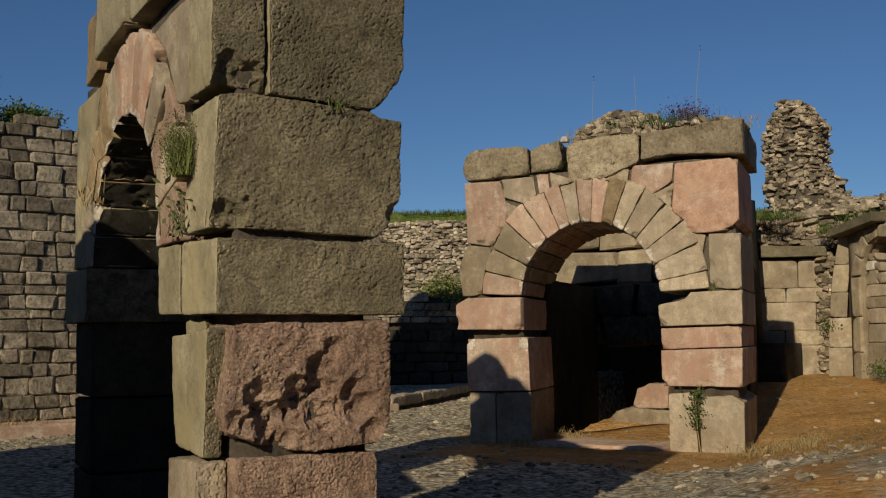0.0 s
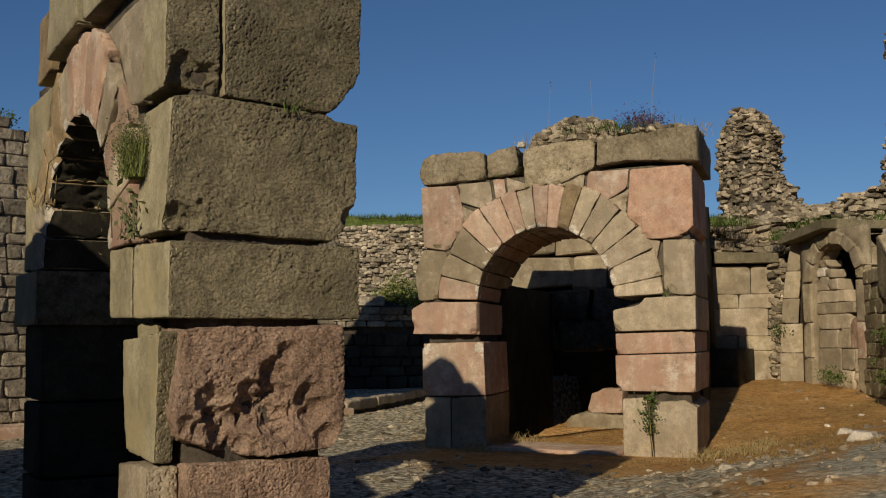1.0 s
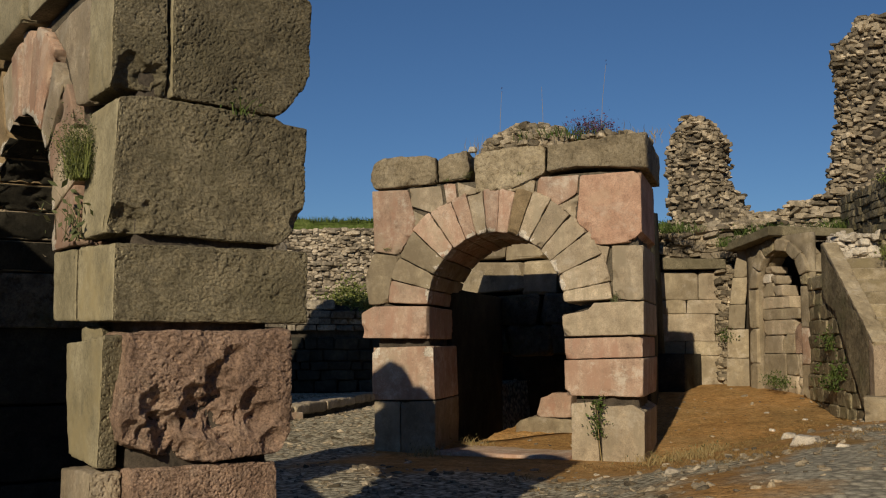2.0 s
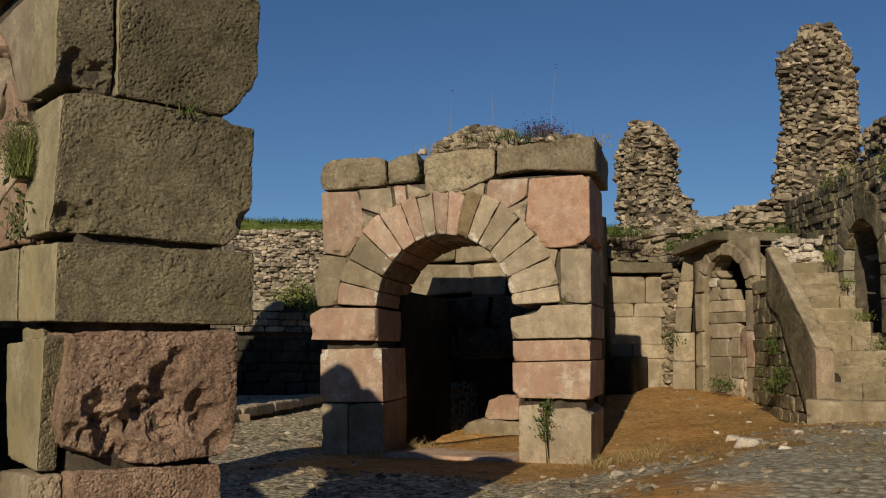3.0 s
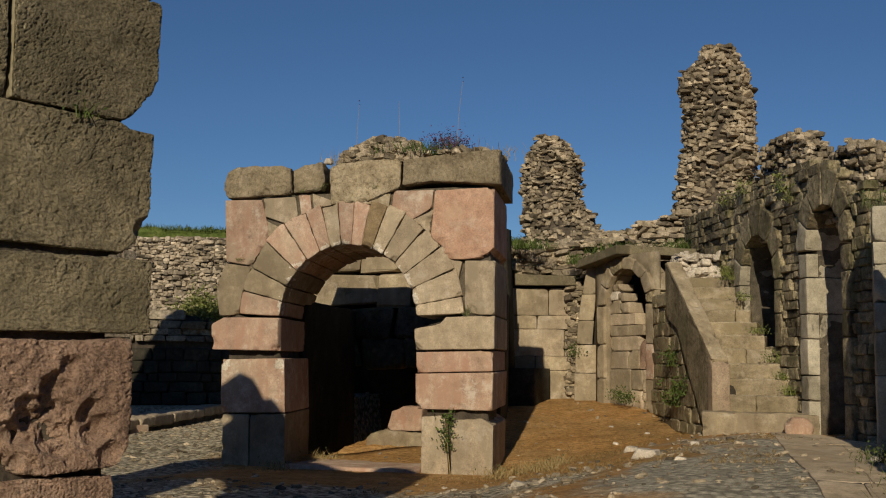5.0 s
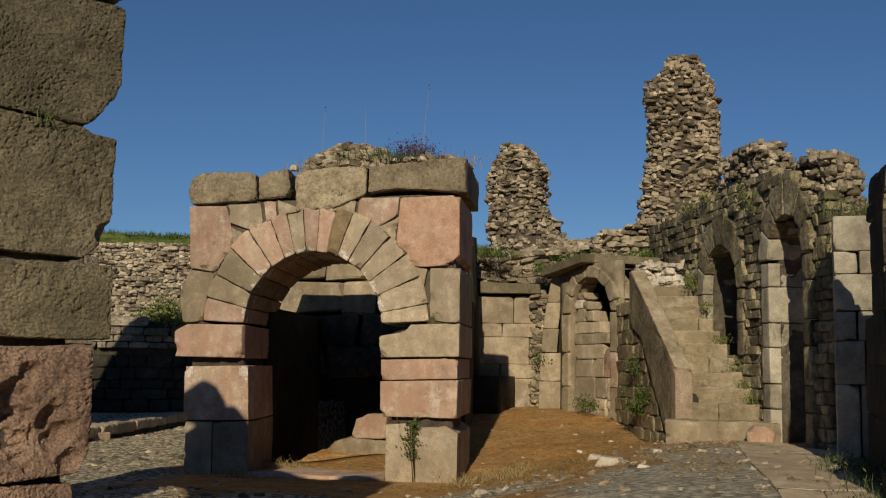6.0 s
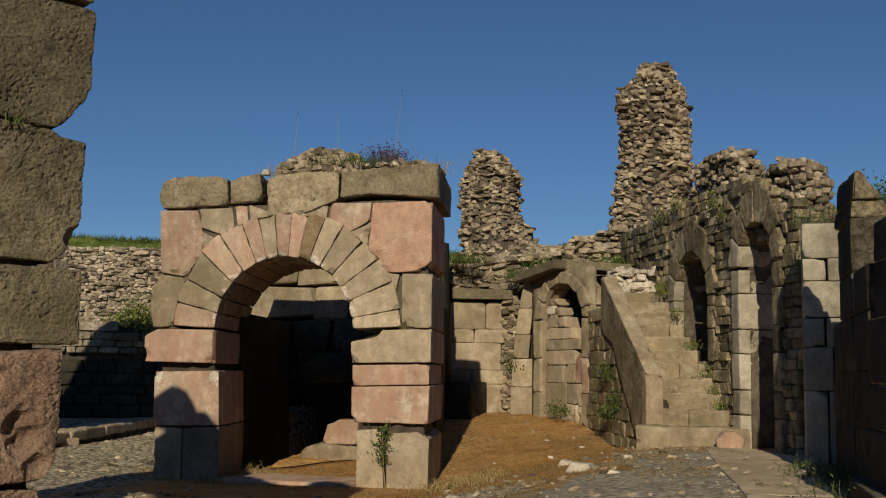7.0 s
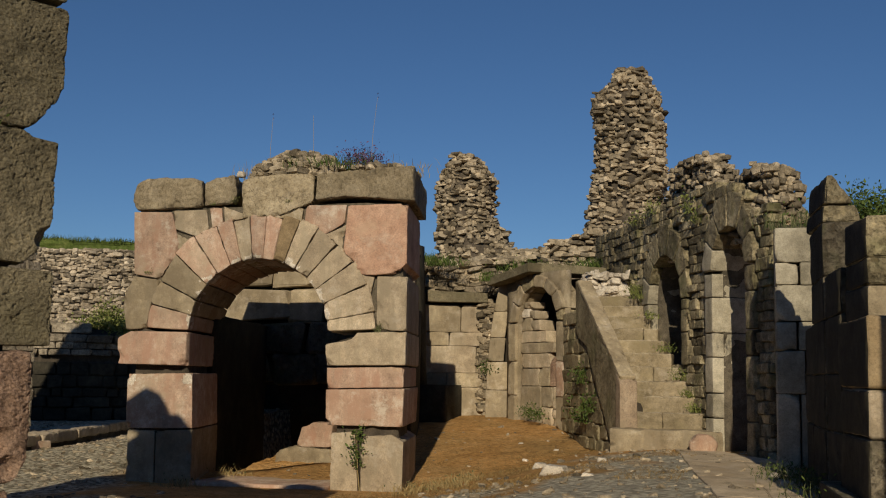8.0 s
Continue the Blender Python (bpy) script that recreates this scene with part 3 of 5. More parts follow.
ablock("impost", [(-7.57, 1.82), (-7.39, 1.90), (-6.61, 1.89), (-6.61, 1.48), (-7.56, 1.49)], TERRA, -0.09, 1.7)
ablock("block", [(-7.43, 2.60), (-7.15, 2.60), (-7.20, 2.22), (-7.23, 1.93), (-7.51, 1.92), (-7.58, 2.29)], STAIN)
ablock("block", [(-7.47, 3.42), (-6.93, 3.41), (-6.90, 3.01), (-7.06, 2.70), (-7.16, 2.61), (-7.43, 2.62)], ROSE)
# small stones over the ring
for k, p in enumerate((
        [(-6.91, 3.42), (-6.45, 3.43), (-6.46, 3.27), (-6.64, 3.18), (-6.89, 3.19)],
        [(-6.89, 3.15), (-6.72, 3.14), (-6.86, 2.93), (-6.90, 2.95)],
        [(-6.42, 3.45), (-6.25, 3.47), (-6.26, 3.35), (-6.42, 3.29)],
        [(-6.23, 3.47), (-5.84, 3.47), (-5.84, 3.40), (-6.22, 3.33)],
        [(-5.82, 3.46), (-5.60, 3.46), (-5.60, 3.40), (-5.82, 3.40)],
        [(-5.57, 3.45), (-5.15, 3.44), (-5.15, 3.29), (-5.43, 3.37)],
        [(-5.12, 3.45), (-4.59, 3.44), (-4.61, 3.22), (-4.80, 3.17), (-5.12, 3.27)],
        [(-4.84, 3.13), (-4.59, 3.20), (-4.58, 2.95), (-4.66, 2.93)],
        [(-4.42, 2.60), (-4.22, 2.56), (-4.22, 2.30), (-4.28, 2.32)])):
    ablock("spandrel_stone", p, (BUFF, STAIN, ROSE, BUFF)[k % 4], 0.012, 0.85, bevel=0.010, res=0.03, knock=1)
# lintel course
for line, d0, d1 in (([(-7.49, 3.60), (-7.43, 3.44), (-6.61, 3.45), (-6.50, 3.47), (-6.52, 3.79), (-6.62, 3.83), (-7.02, 3.85), (-7.30, 3.84), (-7.43, 3.78)], -0.03, 1.3),
                     ([(-6.48, 3.47), (-6.08, 3.50), (-6.04, 3.62), (-6.08, 3.85), (-6.24, 3.85), (-6.42, 3.81), (-6.49, 3.77)], -0.01, 1.3),
                     ([(-5.99, 3.49), (-5.5, 3.475), (-5.02, 3.48), (-5.01, 3.86), (-5.5, 3.84), (-5.83, 3.82), (-5.98, 3.77)], -0.02, 1.3),
                     ([(-4.98, 3.50), (-4.60, 3.53), (-3.73, 3.46), (-3.74, 3.88), (-4.30, 3.87), (-4.70, 3.84), (-4.97, 3.81)], -0.07, 1.7)):
    ablock("lintel", line, LINTEL, d0, d1, bevel=0.018, rough=0.017, res=0.03)


def rubble_cap(parent, x0, x1, y0, y1, z0, rise, n, seed, mat=RUBBLE, size=(0.10, 0.26)):
    rnd = random.Random(seed)
    out = []
    for _ in range(n):
        u, v = rnd.uniform(0, 1), rnd.uniform(0, 1)
        hgt = rise * math.sin(math.pi * min(1, max(0, u))) ** 0.35 * math.sin(math.pi * v) ** 0.4
        s = rnd.uniform(*size)
        out.append(trs(x0 + (x1 - x0) * u, y0 + (y1 - y0) * v, z0 + hgt * rnd.uniform(0.2, 1), s * 1.3, s * 1.1, s * 0.6, rnd.gauss(0, 0.2), rnd.gauss(0, 0.2), rnd.uniform(0, 6)))
    return heap("rubble_cap", out, mat, parent)


rubble_cap(arch, -5.88, -4.86, 0.05, 0.95, 3.82, 0.37, 540, 5, RUBBLE, (0.05, 0.15))
rubble_cap(arch, -5.0, -3.95, 0.1, 0.9, 3.88, 0.10, 60, 6, size=(0.05, 0.13))

# chamber behind the arch: side walls in painted shade, a back wall, a threshold
chamber = thing("chamber_wall", pose(0, YB, 0), "dark chamber of stone with painted shade behind the arch", "wall", kind="structure")
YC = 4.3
slab("core", [(-6.98, 0.48), (-7.42, 0.48), (-8.35, YC), (-7.9, YC)], -1.7, 2.2, SHADE_STONE, chamber, "xy")
slab("core", [(-4.68, 0.76), (-4.24, 0.76), (-5.15, YC), (-5.65, YC)], -1.7, 2.4, SHADE_STONE, chamber, "xy")
# unseen slab on two stumps, added to shade the chamber and its back wall
slab("vault", [(0.02, 2.98), (2.45, 3.2), (2.45, 3.48), (0.02, 3.42)], -7.95, -4.8, SHADE_STONE, chamber, "yz")
slab("vault_pier", [(-8.4, -0.1), (-7.75, -0.1), (-7.75, 3.15), (-8.4, 3.15)], 1.4, 2.3, SHADE_STONE, chamber)
slab("vault_pier", [(-5.15, -0.1), (-4.78, -0.1), (-4.78, 3.15), (-5.15, 3.15)], 1.4, 2.2, SHADE_STONE, chamber)
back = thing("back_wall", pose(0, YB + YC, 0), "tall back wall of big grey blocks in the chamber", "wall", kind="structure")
slab("core", [(-9.3, 1.2), (-5.2, 1.2), (-5.3, 3.6), (-7.2, 3.9), (-9.3, 3.5)], 0.3, 0.6, SHADE_STONE, back)
# dark sheet closing the gap under the wall, shade put into its colour
slab("dark_recess", [(-9.6, -1.7), (-4.8, -1.7), (-4.8, 1.7), (-9.6, 1.7)], 1.9, 2.2, SHADE_STONE, back)
slab("pier", [(-9.6, -1.7), (-8.9, -1.7), (-8.9, 1.25), (-9.6, 1.25)], 0.3, 1.9, SHADE_STONE, back)
slab("pier", [(-5.4, -1.7), (-4.8, -1.7), (-4.8, 1.25), (-5.4, 1.25)], 0.3, 1.9, SHADE_STONE, back)
# lower courses in darker stone: the shade on this wall is painted in
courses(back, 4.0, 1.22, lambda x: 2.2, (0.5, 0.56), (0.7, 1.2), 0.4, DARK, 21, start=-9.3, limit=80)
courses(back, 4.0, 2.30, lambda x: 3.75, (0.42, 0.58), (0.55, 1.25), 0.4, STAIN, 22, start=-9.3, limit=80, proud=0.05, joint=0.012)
mound_in = part("earth_mound", prism([(-1.0, -0.1), (-1.0, 0.0), (-0.5, 0.06), (-0.05, 0.13), (0.6, 0.15), (0.6, -0.1)], -0.95, 0.6, "yz", 0.03, 0.07, 0.03, 0, 78), GROUND, chamber, "orange earth trodden in under the fallen block")
mound_in.matrix_world = pose(-5.62, 14.85, 0.06)
ledge = part("ledge", prism([(-5.92, 0.05), (-5.0, 0.05), (-5.0, 0.31), (-5.62, 0.325), (-5.80, 0.29), (-5.9, 0.22)], -0.06, 0.5, "xz", 0.03, 0.06, 0.03, 0, 79, chip=0.08), STAIN, chamber)
ledge.matrix_world = pose(-0.42, 14.85, 0.06)
fallen = part("fallen_block", prism([(-5.62, 0.33), (-5.08, 0.33), (-5.08, 0.67), (-5.36, 0.67), (-5.54, 0.60)], 0, 0.4, "xz", 0.015, 0.08, 0.02, 0, 77), TERRA)
fallen.location = (-0.42, 14.85, 0.06)
tagged(fallen, "dusty pink block lying inside the arch", "stone")
part("threshold", prism([(-6.5, -0.25), (-4.74, -0.25), (-4.74, 0.62), (-6.5, 0.62)], -0.1, 0.09, "xy", 0.03, 0.12, 0.012, 0, 5), ROSE, arch, "worn pale threshold slab")
for ob in arch.children:
    if ob.name.startswith("threshold"):
        ob.location.y += 0.15

# ---------------------------------------------------------------- the near pier and its arch
NEAR = pose(-3.733, 4.012, 0, 0, 0, 59.5)  # local x through the wall, y along its face away from the camera
near = thing("near_arch", NEAR, "tall pier and arch of rough grey and pink blocks", "arch")


def nblock(name, poly, x0, x1, mat, res=0.03, rough=0.007, bevel=0.016, seed=1, label="", chews=(), lump=2.2, plane="yz"):
    """A block of the near pier: its broken end faces the way, its dressed side lies in the face of the arch."""
    bm = prism(poly, x0, x1, plane, bevel, res, rough, 0.006, seed, lump, 0.0085 if res < 0.05 else 0.0)
    for c in chews:
        chew(bm, *c)
    bm.normal_update()
    if mat in (GREY, DARK):
        edge = min(v.co.x for v in bm.verts) + 0.065
        for f in bm.faces:
            if f.normal.x < -0.7 and f.calc_center_median().x < edge:
                f.material_index = 1
    me = bpy.data.meshes.new(name)
    bm.to_mesh(me)
    bm.free()
    me.materials.append(mat)
    me.materials.append(DRESSED)
    return part(name, me, mat, near, label)


PINK_HOLLOWS = tuple(((x - 0.055, -0.05, z), r, d, k) for k, (x, z, r, d) in enumerate((
    (0.265, 1.11, 0.09, 0.06), (0.325, 0.99, 0.12, 0.10), (0.37, 0.90, 0.10, 0.09), (0.455, 1.05, 0.10, 0.075), (0.40, 0.96, 0.06, 0.04), (0.50, 1.12, 0.09, 0.06),
    (0.575, 1.22, 0.10, 0.085), (0.575, 1.11, 0.11, 0.10), (0.60, 1.00, 0.10, 0.08), (0.635, 1.35, 0.06, 0.05), (0.75, 1.085, 0.10, 0.07), (0.80, 1.06, 0.08, 0.06), (0.15, 0.96, 0.09, 0.05), (0.86, 0.93, 0.08, 0.05))))
nblock("block", [(-0.02, 0.84), (0.34, 0.83), (0.34, -0.1), (-0.02, -0.1)], 0.10, 0.84, PINK, seed=11)
nblock("block", [(0.10, 0.82), (0.62, 0.80), (0.62, -0.1), (0.10, -0.1)], -0.06, 0.095, BUFF, seed=12)
nblock("block", [(0.06, 1.475), (0.90, 1.485), (0.915, 1.16), (0.905, 0.98), (0.86, 0.87), (0.47, 0.835), (0.22, 0.885), (0.06, 0.945), (0.025, 1.08), (0.05, 1.28)], -0.05, 0.33, PINK, rough=0.016, seed=13, plane="xz", label="pitted pink block with deep hollows", chews=PINK_HOLLOWS)
nblock("block", [(0.04, 1.46), (0.74, 1.42), (0.72, 1.1), (0.62, 0.84), (0.12, 0.82)], -0.02, 0.075, GREY, seed=14)
nblock("block", [(0.36, 1.51), (0.76, 1.51), (0.64, 0.82), (0.36, 0.82)], 0.06, 0.89, GREY, seed=15)
nblock("impost", [(-0.02, 1.51), (0.62, 1.52), (0.62, 1.91), (-0.02, 1.89)], 0.0, 1.0, GREY, seed=16)
nblock("impost", [(0.635, 1.52), (1.11, 1.53), (1.12, 1.92), (0.635, 1.91)], 0.0, 0.97, GREY, seed=17)
nblock("block", [(-0.03, 1.93), (0.86, 1.905), (0.93, 1.97), (0.975, 2.06), (0.995, 2.14), (1.0, 2.53), (0.86, 2.545), (0.84, 2.57), (0.16, 2.61), (0.0, 2.585)], 0.0, 0.50, GREY, seed=18, plane="xz", chews=(((0.05, 0.0, 1.97), 0.11, 0.07, 1, (0.1, 1, 0)), ((0.97, 0.0, 2.04), 0.06, 0.05, 3)))
nblock("block", [(-0.03, 2.62), (0.245, 2.60), (0.245, 3.22), (-0.03, 3.22)], 0.0, 0.42, GREY, seed=19, plane="xz", chews=(((0.09, 0.0, 2.64), 0.14, 0.08, 2, (0.15, 0.9, 0.3)), ((0.20, 0.0, 2.63), 0.07, 0.05, 4)))
nblock("block", [(0.255, 2.60), (0.84, 2.565), (0.875, 2.60), (0.935, 2.665), (0.98, 2.72), (1.012, 2.80), (1.015, 2.90), (1.015, 3.22), (0.255, 3.22)], -0.01, 0.42, GREY, seed=20, plane="xz")
nblock("block", [(-0.02, 3.24), (0.7, 3.24), (0.7, 3.62), (0.0, 3.64)], 0.0, 1.0, GREY, seed=21)
slab("core", [(0.06, 0.0), (0.58, 0.0), (0.58, 1.5), (0.95, 1.6), (0.95, 1.85), (0.44, 2.0), (0.36, 3.2), (0.06, 3.2)], 0.12, 0.8, MORTAR_SHADE, near, "yz")
NCY = 2.02
slab("backing", [(0.5, 2.0), (0.5, 3.35), (3.6, 3.3), (3.6, 2.0), (NCY + 1.1, 2.0)] + arch_line(NCY, 1.91, 1.1, 12, 5, 175) + [(NCY - 1.1, 2.0)], 0.06, 0.9, EARTH, near, "yz")
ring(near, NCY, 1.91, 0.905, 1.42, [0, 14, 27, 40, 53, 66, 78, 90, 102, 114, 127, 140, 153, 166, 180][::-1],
     [TERRA, BUFF, TERRA, BUFF, SALMON, ROSE, ROSE, ROSE, BUFF, OCHRE, OCHRE, OCHRE, BUFF, BUFF], 0.0, 0.97, "yz", 0.007, 0.034, seed=40, crust=LIME, inner=SHADE_STONE)
nblock("block", [(0.46, 2.62), (0.72, 2.66), (0.98, 3.0), (1.3, 3.2), (0.46, 3.22)], 0.0, 0.96, BUFF, seed=22)
# impost and jamb darkened in their colour for the shade of the passage
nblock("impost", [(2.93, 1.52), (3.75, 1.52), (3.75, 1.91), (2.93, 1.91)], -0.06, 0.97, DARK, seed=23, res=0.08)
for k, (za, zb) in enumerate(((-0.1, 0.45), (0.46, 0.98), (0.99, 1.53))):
    nblock("block", [(2.98, za), (3.62, za), (3.62, zb), (2.98, zb)], 0.0, 0.9, SHADE_STONE, seed=24 + k, res=0.08)
nblock("block", [(3.32, 1.93), (3.75, 1.93), (3.75, 2.5), (3.40, 2.5)], 0.0, 0.95, GREY, seed=28, res=0.08)
nblock("block", [(3.28, 2.52), (3.72, 2.52), (3.7, 3.2), (2.8, 3.2)], 0.0, 0.95, DRESSED, seed=29, res=0.08)
nblock("lintel", [(2.72, 3.28), (3.16, 3.24), (3.12, 3.72), (2.74, 3.74)], -0.04, 0.95, OCHRE, seed=30, res=0.08)
nblock("lintel", [(1.75, 3.36), (2.66, 3.32), (2.60, 3.80), (1.75, 3.78)], -0.08, 0.55, DRESSED, seed=31, res=0.08)
nblock("lintel", [(0.72, 3.36), (1.72, 3.36), (1.72, 3.62), (0.72, 3.60)], -0.05, 0.5, GREY, seed=32, res=0.08)
# unseen block added to cast the humped shadow on the lit arch's pier
nblock("block", [(1.75, 3.64), (1.78, 3.8), (2.60, 3.82), (2.64, 4.03), (2.98, 4.05), (2.96, 4.36), (2.70, 4.34), (2.50, 4.14), (2.34, 4.19), (2.08, 4.02)], 0.0, 0.5, BUFF, seed=33, res=0.08)


# ---------------------------------------------------------------- rubble masonry
def rubble_wall(parent, length, depth, top, z0, seed, mat=RUBBLE, core=MORTAR_SHADE, size=(0.16, 0.36), flat=(0.07, 0.15), faces=("front", "top", "back"), end=True):
    """A wall broken down to its rubble core: thin flat stones in rough layers round a rough heart. Local x along it, front towards -y."""
    rnd = random.Random(seed)
    n = max(4, int(length / 0.2))
    outline = [(0.08, z0)] + [(0.08 + (length - 0.16) * i / n, top((0.08 + (length - 0.16) * i / n)) - 0.08) for i in range(n + 1)] + [(length - 0.08, z0)]
    part("core", prism(outline, 0.1, depth - 0.1, "xz", 0, 0.35, 0.03, 0, seed), core, parent)
    out = []

    def stone(x, y, z, k=1.0):
        w, hh = rnd.uniform(*size) * k, rnd.uniform(*flat) * k
        out.append(trs(x, y, z, w, rnd.uniform(0.6, 1.1) * w, hh, rnd.gauss(0, 0.12), rnd.gauss(0, 0.14), rnd.gauss(0, 0.4)))

    sides = [("front", 0.06), ("back", depth - 0.06)]
    for nm, y in sides:
        if nm not in faces:
            continue
        z = z0
        while True:
            hh = rnd.uniform(*flat) * 0.92
            x, any_here = rnd.uniform(0, 0.2), False
            while x < length:
                if z < top(x) + 0.02:
                    any_here = True
                    stone(x, y + rnd.gauss(0, 0.05), z + rnd.gauss(0, 0.015))
                x += rnd.uniform(*size) * 0.82
            z += hh
            if not any_here:
                break
    if end:
        for x in (0.04, length - 0.04):
            z = z0
            while z < top(x):
                y = rnd.uniform(0, 0.2)
                while y < depth:
                    stone(x + rnd.gauss(0, 0.03), y, z)
                    y += rnd.uniform(*size) * 0.8
                z += rnd.uniform(*flat) * 0.92
    x = 0.0
    while x < length:
        y = 0.0
        while y < depth:
            stone(x, y, top(x) + rnd.gauss(0, 0.03), rnd.uniform(0.7, 1.2))
            y += rnd.uniform(*size) * 0.8
        x += rnd.uniform(*size) * 0.7
    return heap("rubble", out, mat, parent)


def tower(parent, z0, z1, width, depth, seed, mat=RUBBLE):
    """A rounded stump of rubble masonry; width(z) and depth(z) are its half sizes, with the drift of its middle."""
    rnd = random.Random(seed)
    vs, fs, rings, k = [], [], 16, 0
    z, levels = z0, []
    while z < z1:
        levels.append(z)
        z += 0.3
    for z in levels + [z1 - 0.02]:
        w, cx = width(z)
        d = depth(z)
        for i in range(rings):
            a = 2 * math.pi * i / rings
            r = 0.9 + 0.08 * noise.noise(Vector((math.cos(a) * 2, math.sin(a) * 2, z + seed)))
            vs.append((cx + w * r * math.copysign(abs(math.cos(a)) ** 0.7, math.cos(a)), d * r * math.copysign(abs(math.sin(a)) ** 0.7, math.sin(a)), z))
    nl = len(levels) + 1
    for j in range(nl - 1):
        for i in range(rings):
            fs.append((j * rings + i, j * rings + (i + 1) % rings, (j + 1) * rings + (i + 1) % rings, (j + 1) * rings + i))
    fs.append(tuple((nl - 1) * rings + i for i in range(rings)))
    me = bpy.data.meshes.new("core")
    me.from_pydata(vs, [], fs)
    part("core", me, MORTAR_SHADE, parent, smooth=False)
    foot_w, foot_x = width(z0)
    part("foot", prism([(foot_x - foot_w, 0.3), (foot_x + foot_w, 0.3), (foot_x + foot_w * 0.95, z0 + 0.1), (foot_x - foot_w * 0.95, z0 + 0.1)], -depth(z0) * 0.9, depth(z0) * 0.9, "xz", 0.05, 0.4, 0.05, 0, seed), MORTAR_SHADE, parent)
    out, z = [], z0
    while z < z1:
        w, cx = width(z)
        d = depth(z)
        hh = rnd.uniform(0.04, 0.10)
        a = rnd.uniform(0, 0.3)
        while a < 2 * math.pi:
            r = 0.92 + 0.20 * noise.noise(Vector((math.cos(a) * 2, math.sin(a) * 2, z * 1.4 + seed))) + 0.10 * noise.noise(Vector((math.cos(a) * 6, math.sin(a) * 6, z * 4 + seed))) + rnd.gauss(0, 0.045)
            px = cx + w * r * math.copysign(abs(math.cos(a)) ** 0.7, math.cos(a))
            py = d * r * math.copysign(abs(math.sin(a)) ** 0.7, math.sin(a))
            sw = rnd.choice((0.07, 0.1, 0.13, 0.16, 0.24)) * rnd.uniform(0.85, 1.2)
            if rnd.random() > 0.16:
                out.append(trs(px, py, z, sw, sw * rnd.uniform(0.7, 1.1), hh * rnd.uniform(0.8, 1.6), rnd.gauss(0, 0.2), rnd.gauss(0, 0.24), rnd.uniform(0, 3.1)))
            a += sw * 0.8 / max(0.25, (w + d) / 2)
        z += hh * 0.95
    w, cx = width(z1 - 0.01)
    for _ in range(50):
        out.append(trs(cx + rnd.uniform(-w, w) * 0.9, rnd.uniform(-1, 1) * depth(z1) * 0.9, z1 + rnd.gauss(0, 0.02), 0.22, 0.2, 0.09, rnd.gauss(0, 0.2), rnd.gauss(0, 0.2), rnd.uniform(0, 3)))
    return heap("rubble", out, mat, parent)


# ---------------------------------------------------------------- left: coursed wall, terrace wall, far rubble bank
LW = pose(-14.65, 7.5, 0, 0, 0, 73)
left_wall = thing("coursed_wall", LW, "long wall of small squared brown stones in courses", "wall", kind="structure")
LW_LEN = 9.9


def left_top(x):
    # the hidden stretch past 6 m is raised to throw shade on the terrace
    return 4.62 + 0.05 * noise.noise(Vector((x, 0, 0))) + 1.15 * smooth01((x - 6.0) / 1.2) - 2.9 * smooth01((x - 8.5) / 1.5) ** 2


slab("core", [(-2, -0.1), (-2, 4.5)] + [(LW_LEN * i / 12, left_top(LW_LEN * i / 12) - 0.08) for i in range(13)] + [(LW_LEN, -0.1)], 0.05, 0.8, EARTH, left_wall)
part("plinth", prism([(-2, -0.55), (LW_LEN, -0.55), (LW_LEN, 0.1), (-2, 0.1)], -0.1, 0.23, "xy", 0.03, 0.25, 0.015, 0, 3), ROSE, left_wall, "pale worn plinth along its foot")

terrace = thing("terrace_wall", pose(-17.6, 20.2, 0, 0, 0, 31.5), "low terrace wall below the bank, shade painted on its lower stones", "wall", kind="structure")
slab("core", [(0, -0.1), (0, 2.5), (3.2, 2.45), (4.4, 2.3), (9, 2.1), (9, -0.1)], 0.15, 1.6, MORTAR_SHADE, terrace)

bank = thing("rubble_bank", pose(-28, 27.4, 0, 0, 0, 31.5), "bank of pale broken rubble under a grassy top", "wall", kind="structure")
rubble_wall(bank, 22, 2.5, lambda x: 5.25 + 0.12 * noise.noise(Vector((x * 0.7, 3, 0))), 2.0, 61, PALE, size=(0.11, 0.25), flat=(0.065, 0.13), faces=("front",), end=False)

# low kerb of the gravel floor
kerb = thing("kerb", pose(*KERB, 0, 0, 0, 105.4), "broken kerb of pale stones along a raised floor", "kerb", kind="structure")
krnd = random.Random(9)
x = 0.4
while x < 8.6:
    w = krnd.uniform(0.7, 1.5)
    top = 0.33 + krnd.uniform(-0.02, 0.02)
    part("kerb_stone", prism([(x, 0.16), (x + w, 0.16 + krnd.uniform(-0.03, 0.03)), (x + w, top), (x + w * 0.5, top + 0.02), (x, top)], krnd.uniform(-0.05, 0.03), 0.55, "xz", 0.03, 0.09, 0.03, 0.006, int(x * 10) + 50, chip=0.09), BUFF, kerb)
    x += w
slab("footing", [(0.4, -0.1), (8.6, -0.1), (8.6, 0.2), (0.4, 0.2)], 0.07, 0.5, EARTH, kerb)

# ---------------------------------------------------------------- right and back: alcove, niche, stairs, arcaded wall
KB, KA = 0.75, 0.613  # the buildings at the back and the arcade, drawn on a level floor first and then brought this much nearer to the eye


def bz(z, k=KB):
    return 1.4 * (1 - k) + k * z


def az(z):
    return bz(z, KA)


def bp(x, y, turn, k=KB):
    return pose(k * x, k * y, 0, 0, 0, turn)


def ap(x, y, turn):
    return bp(x, y, turn, KA)


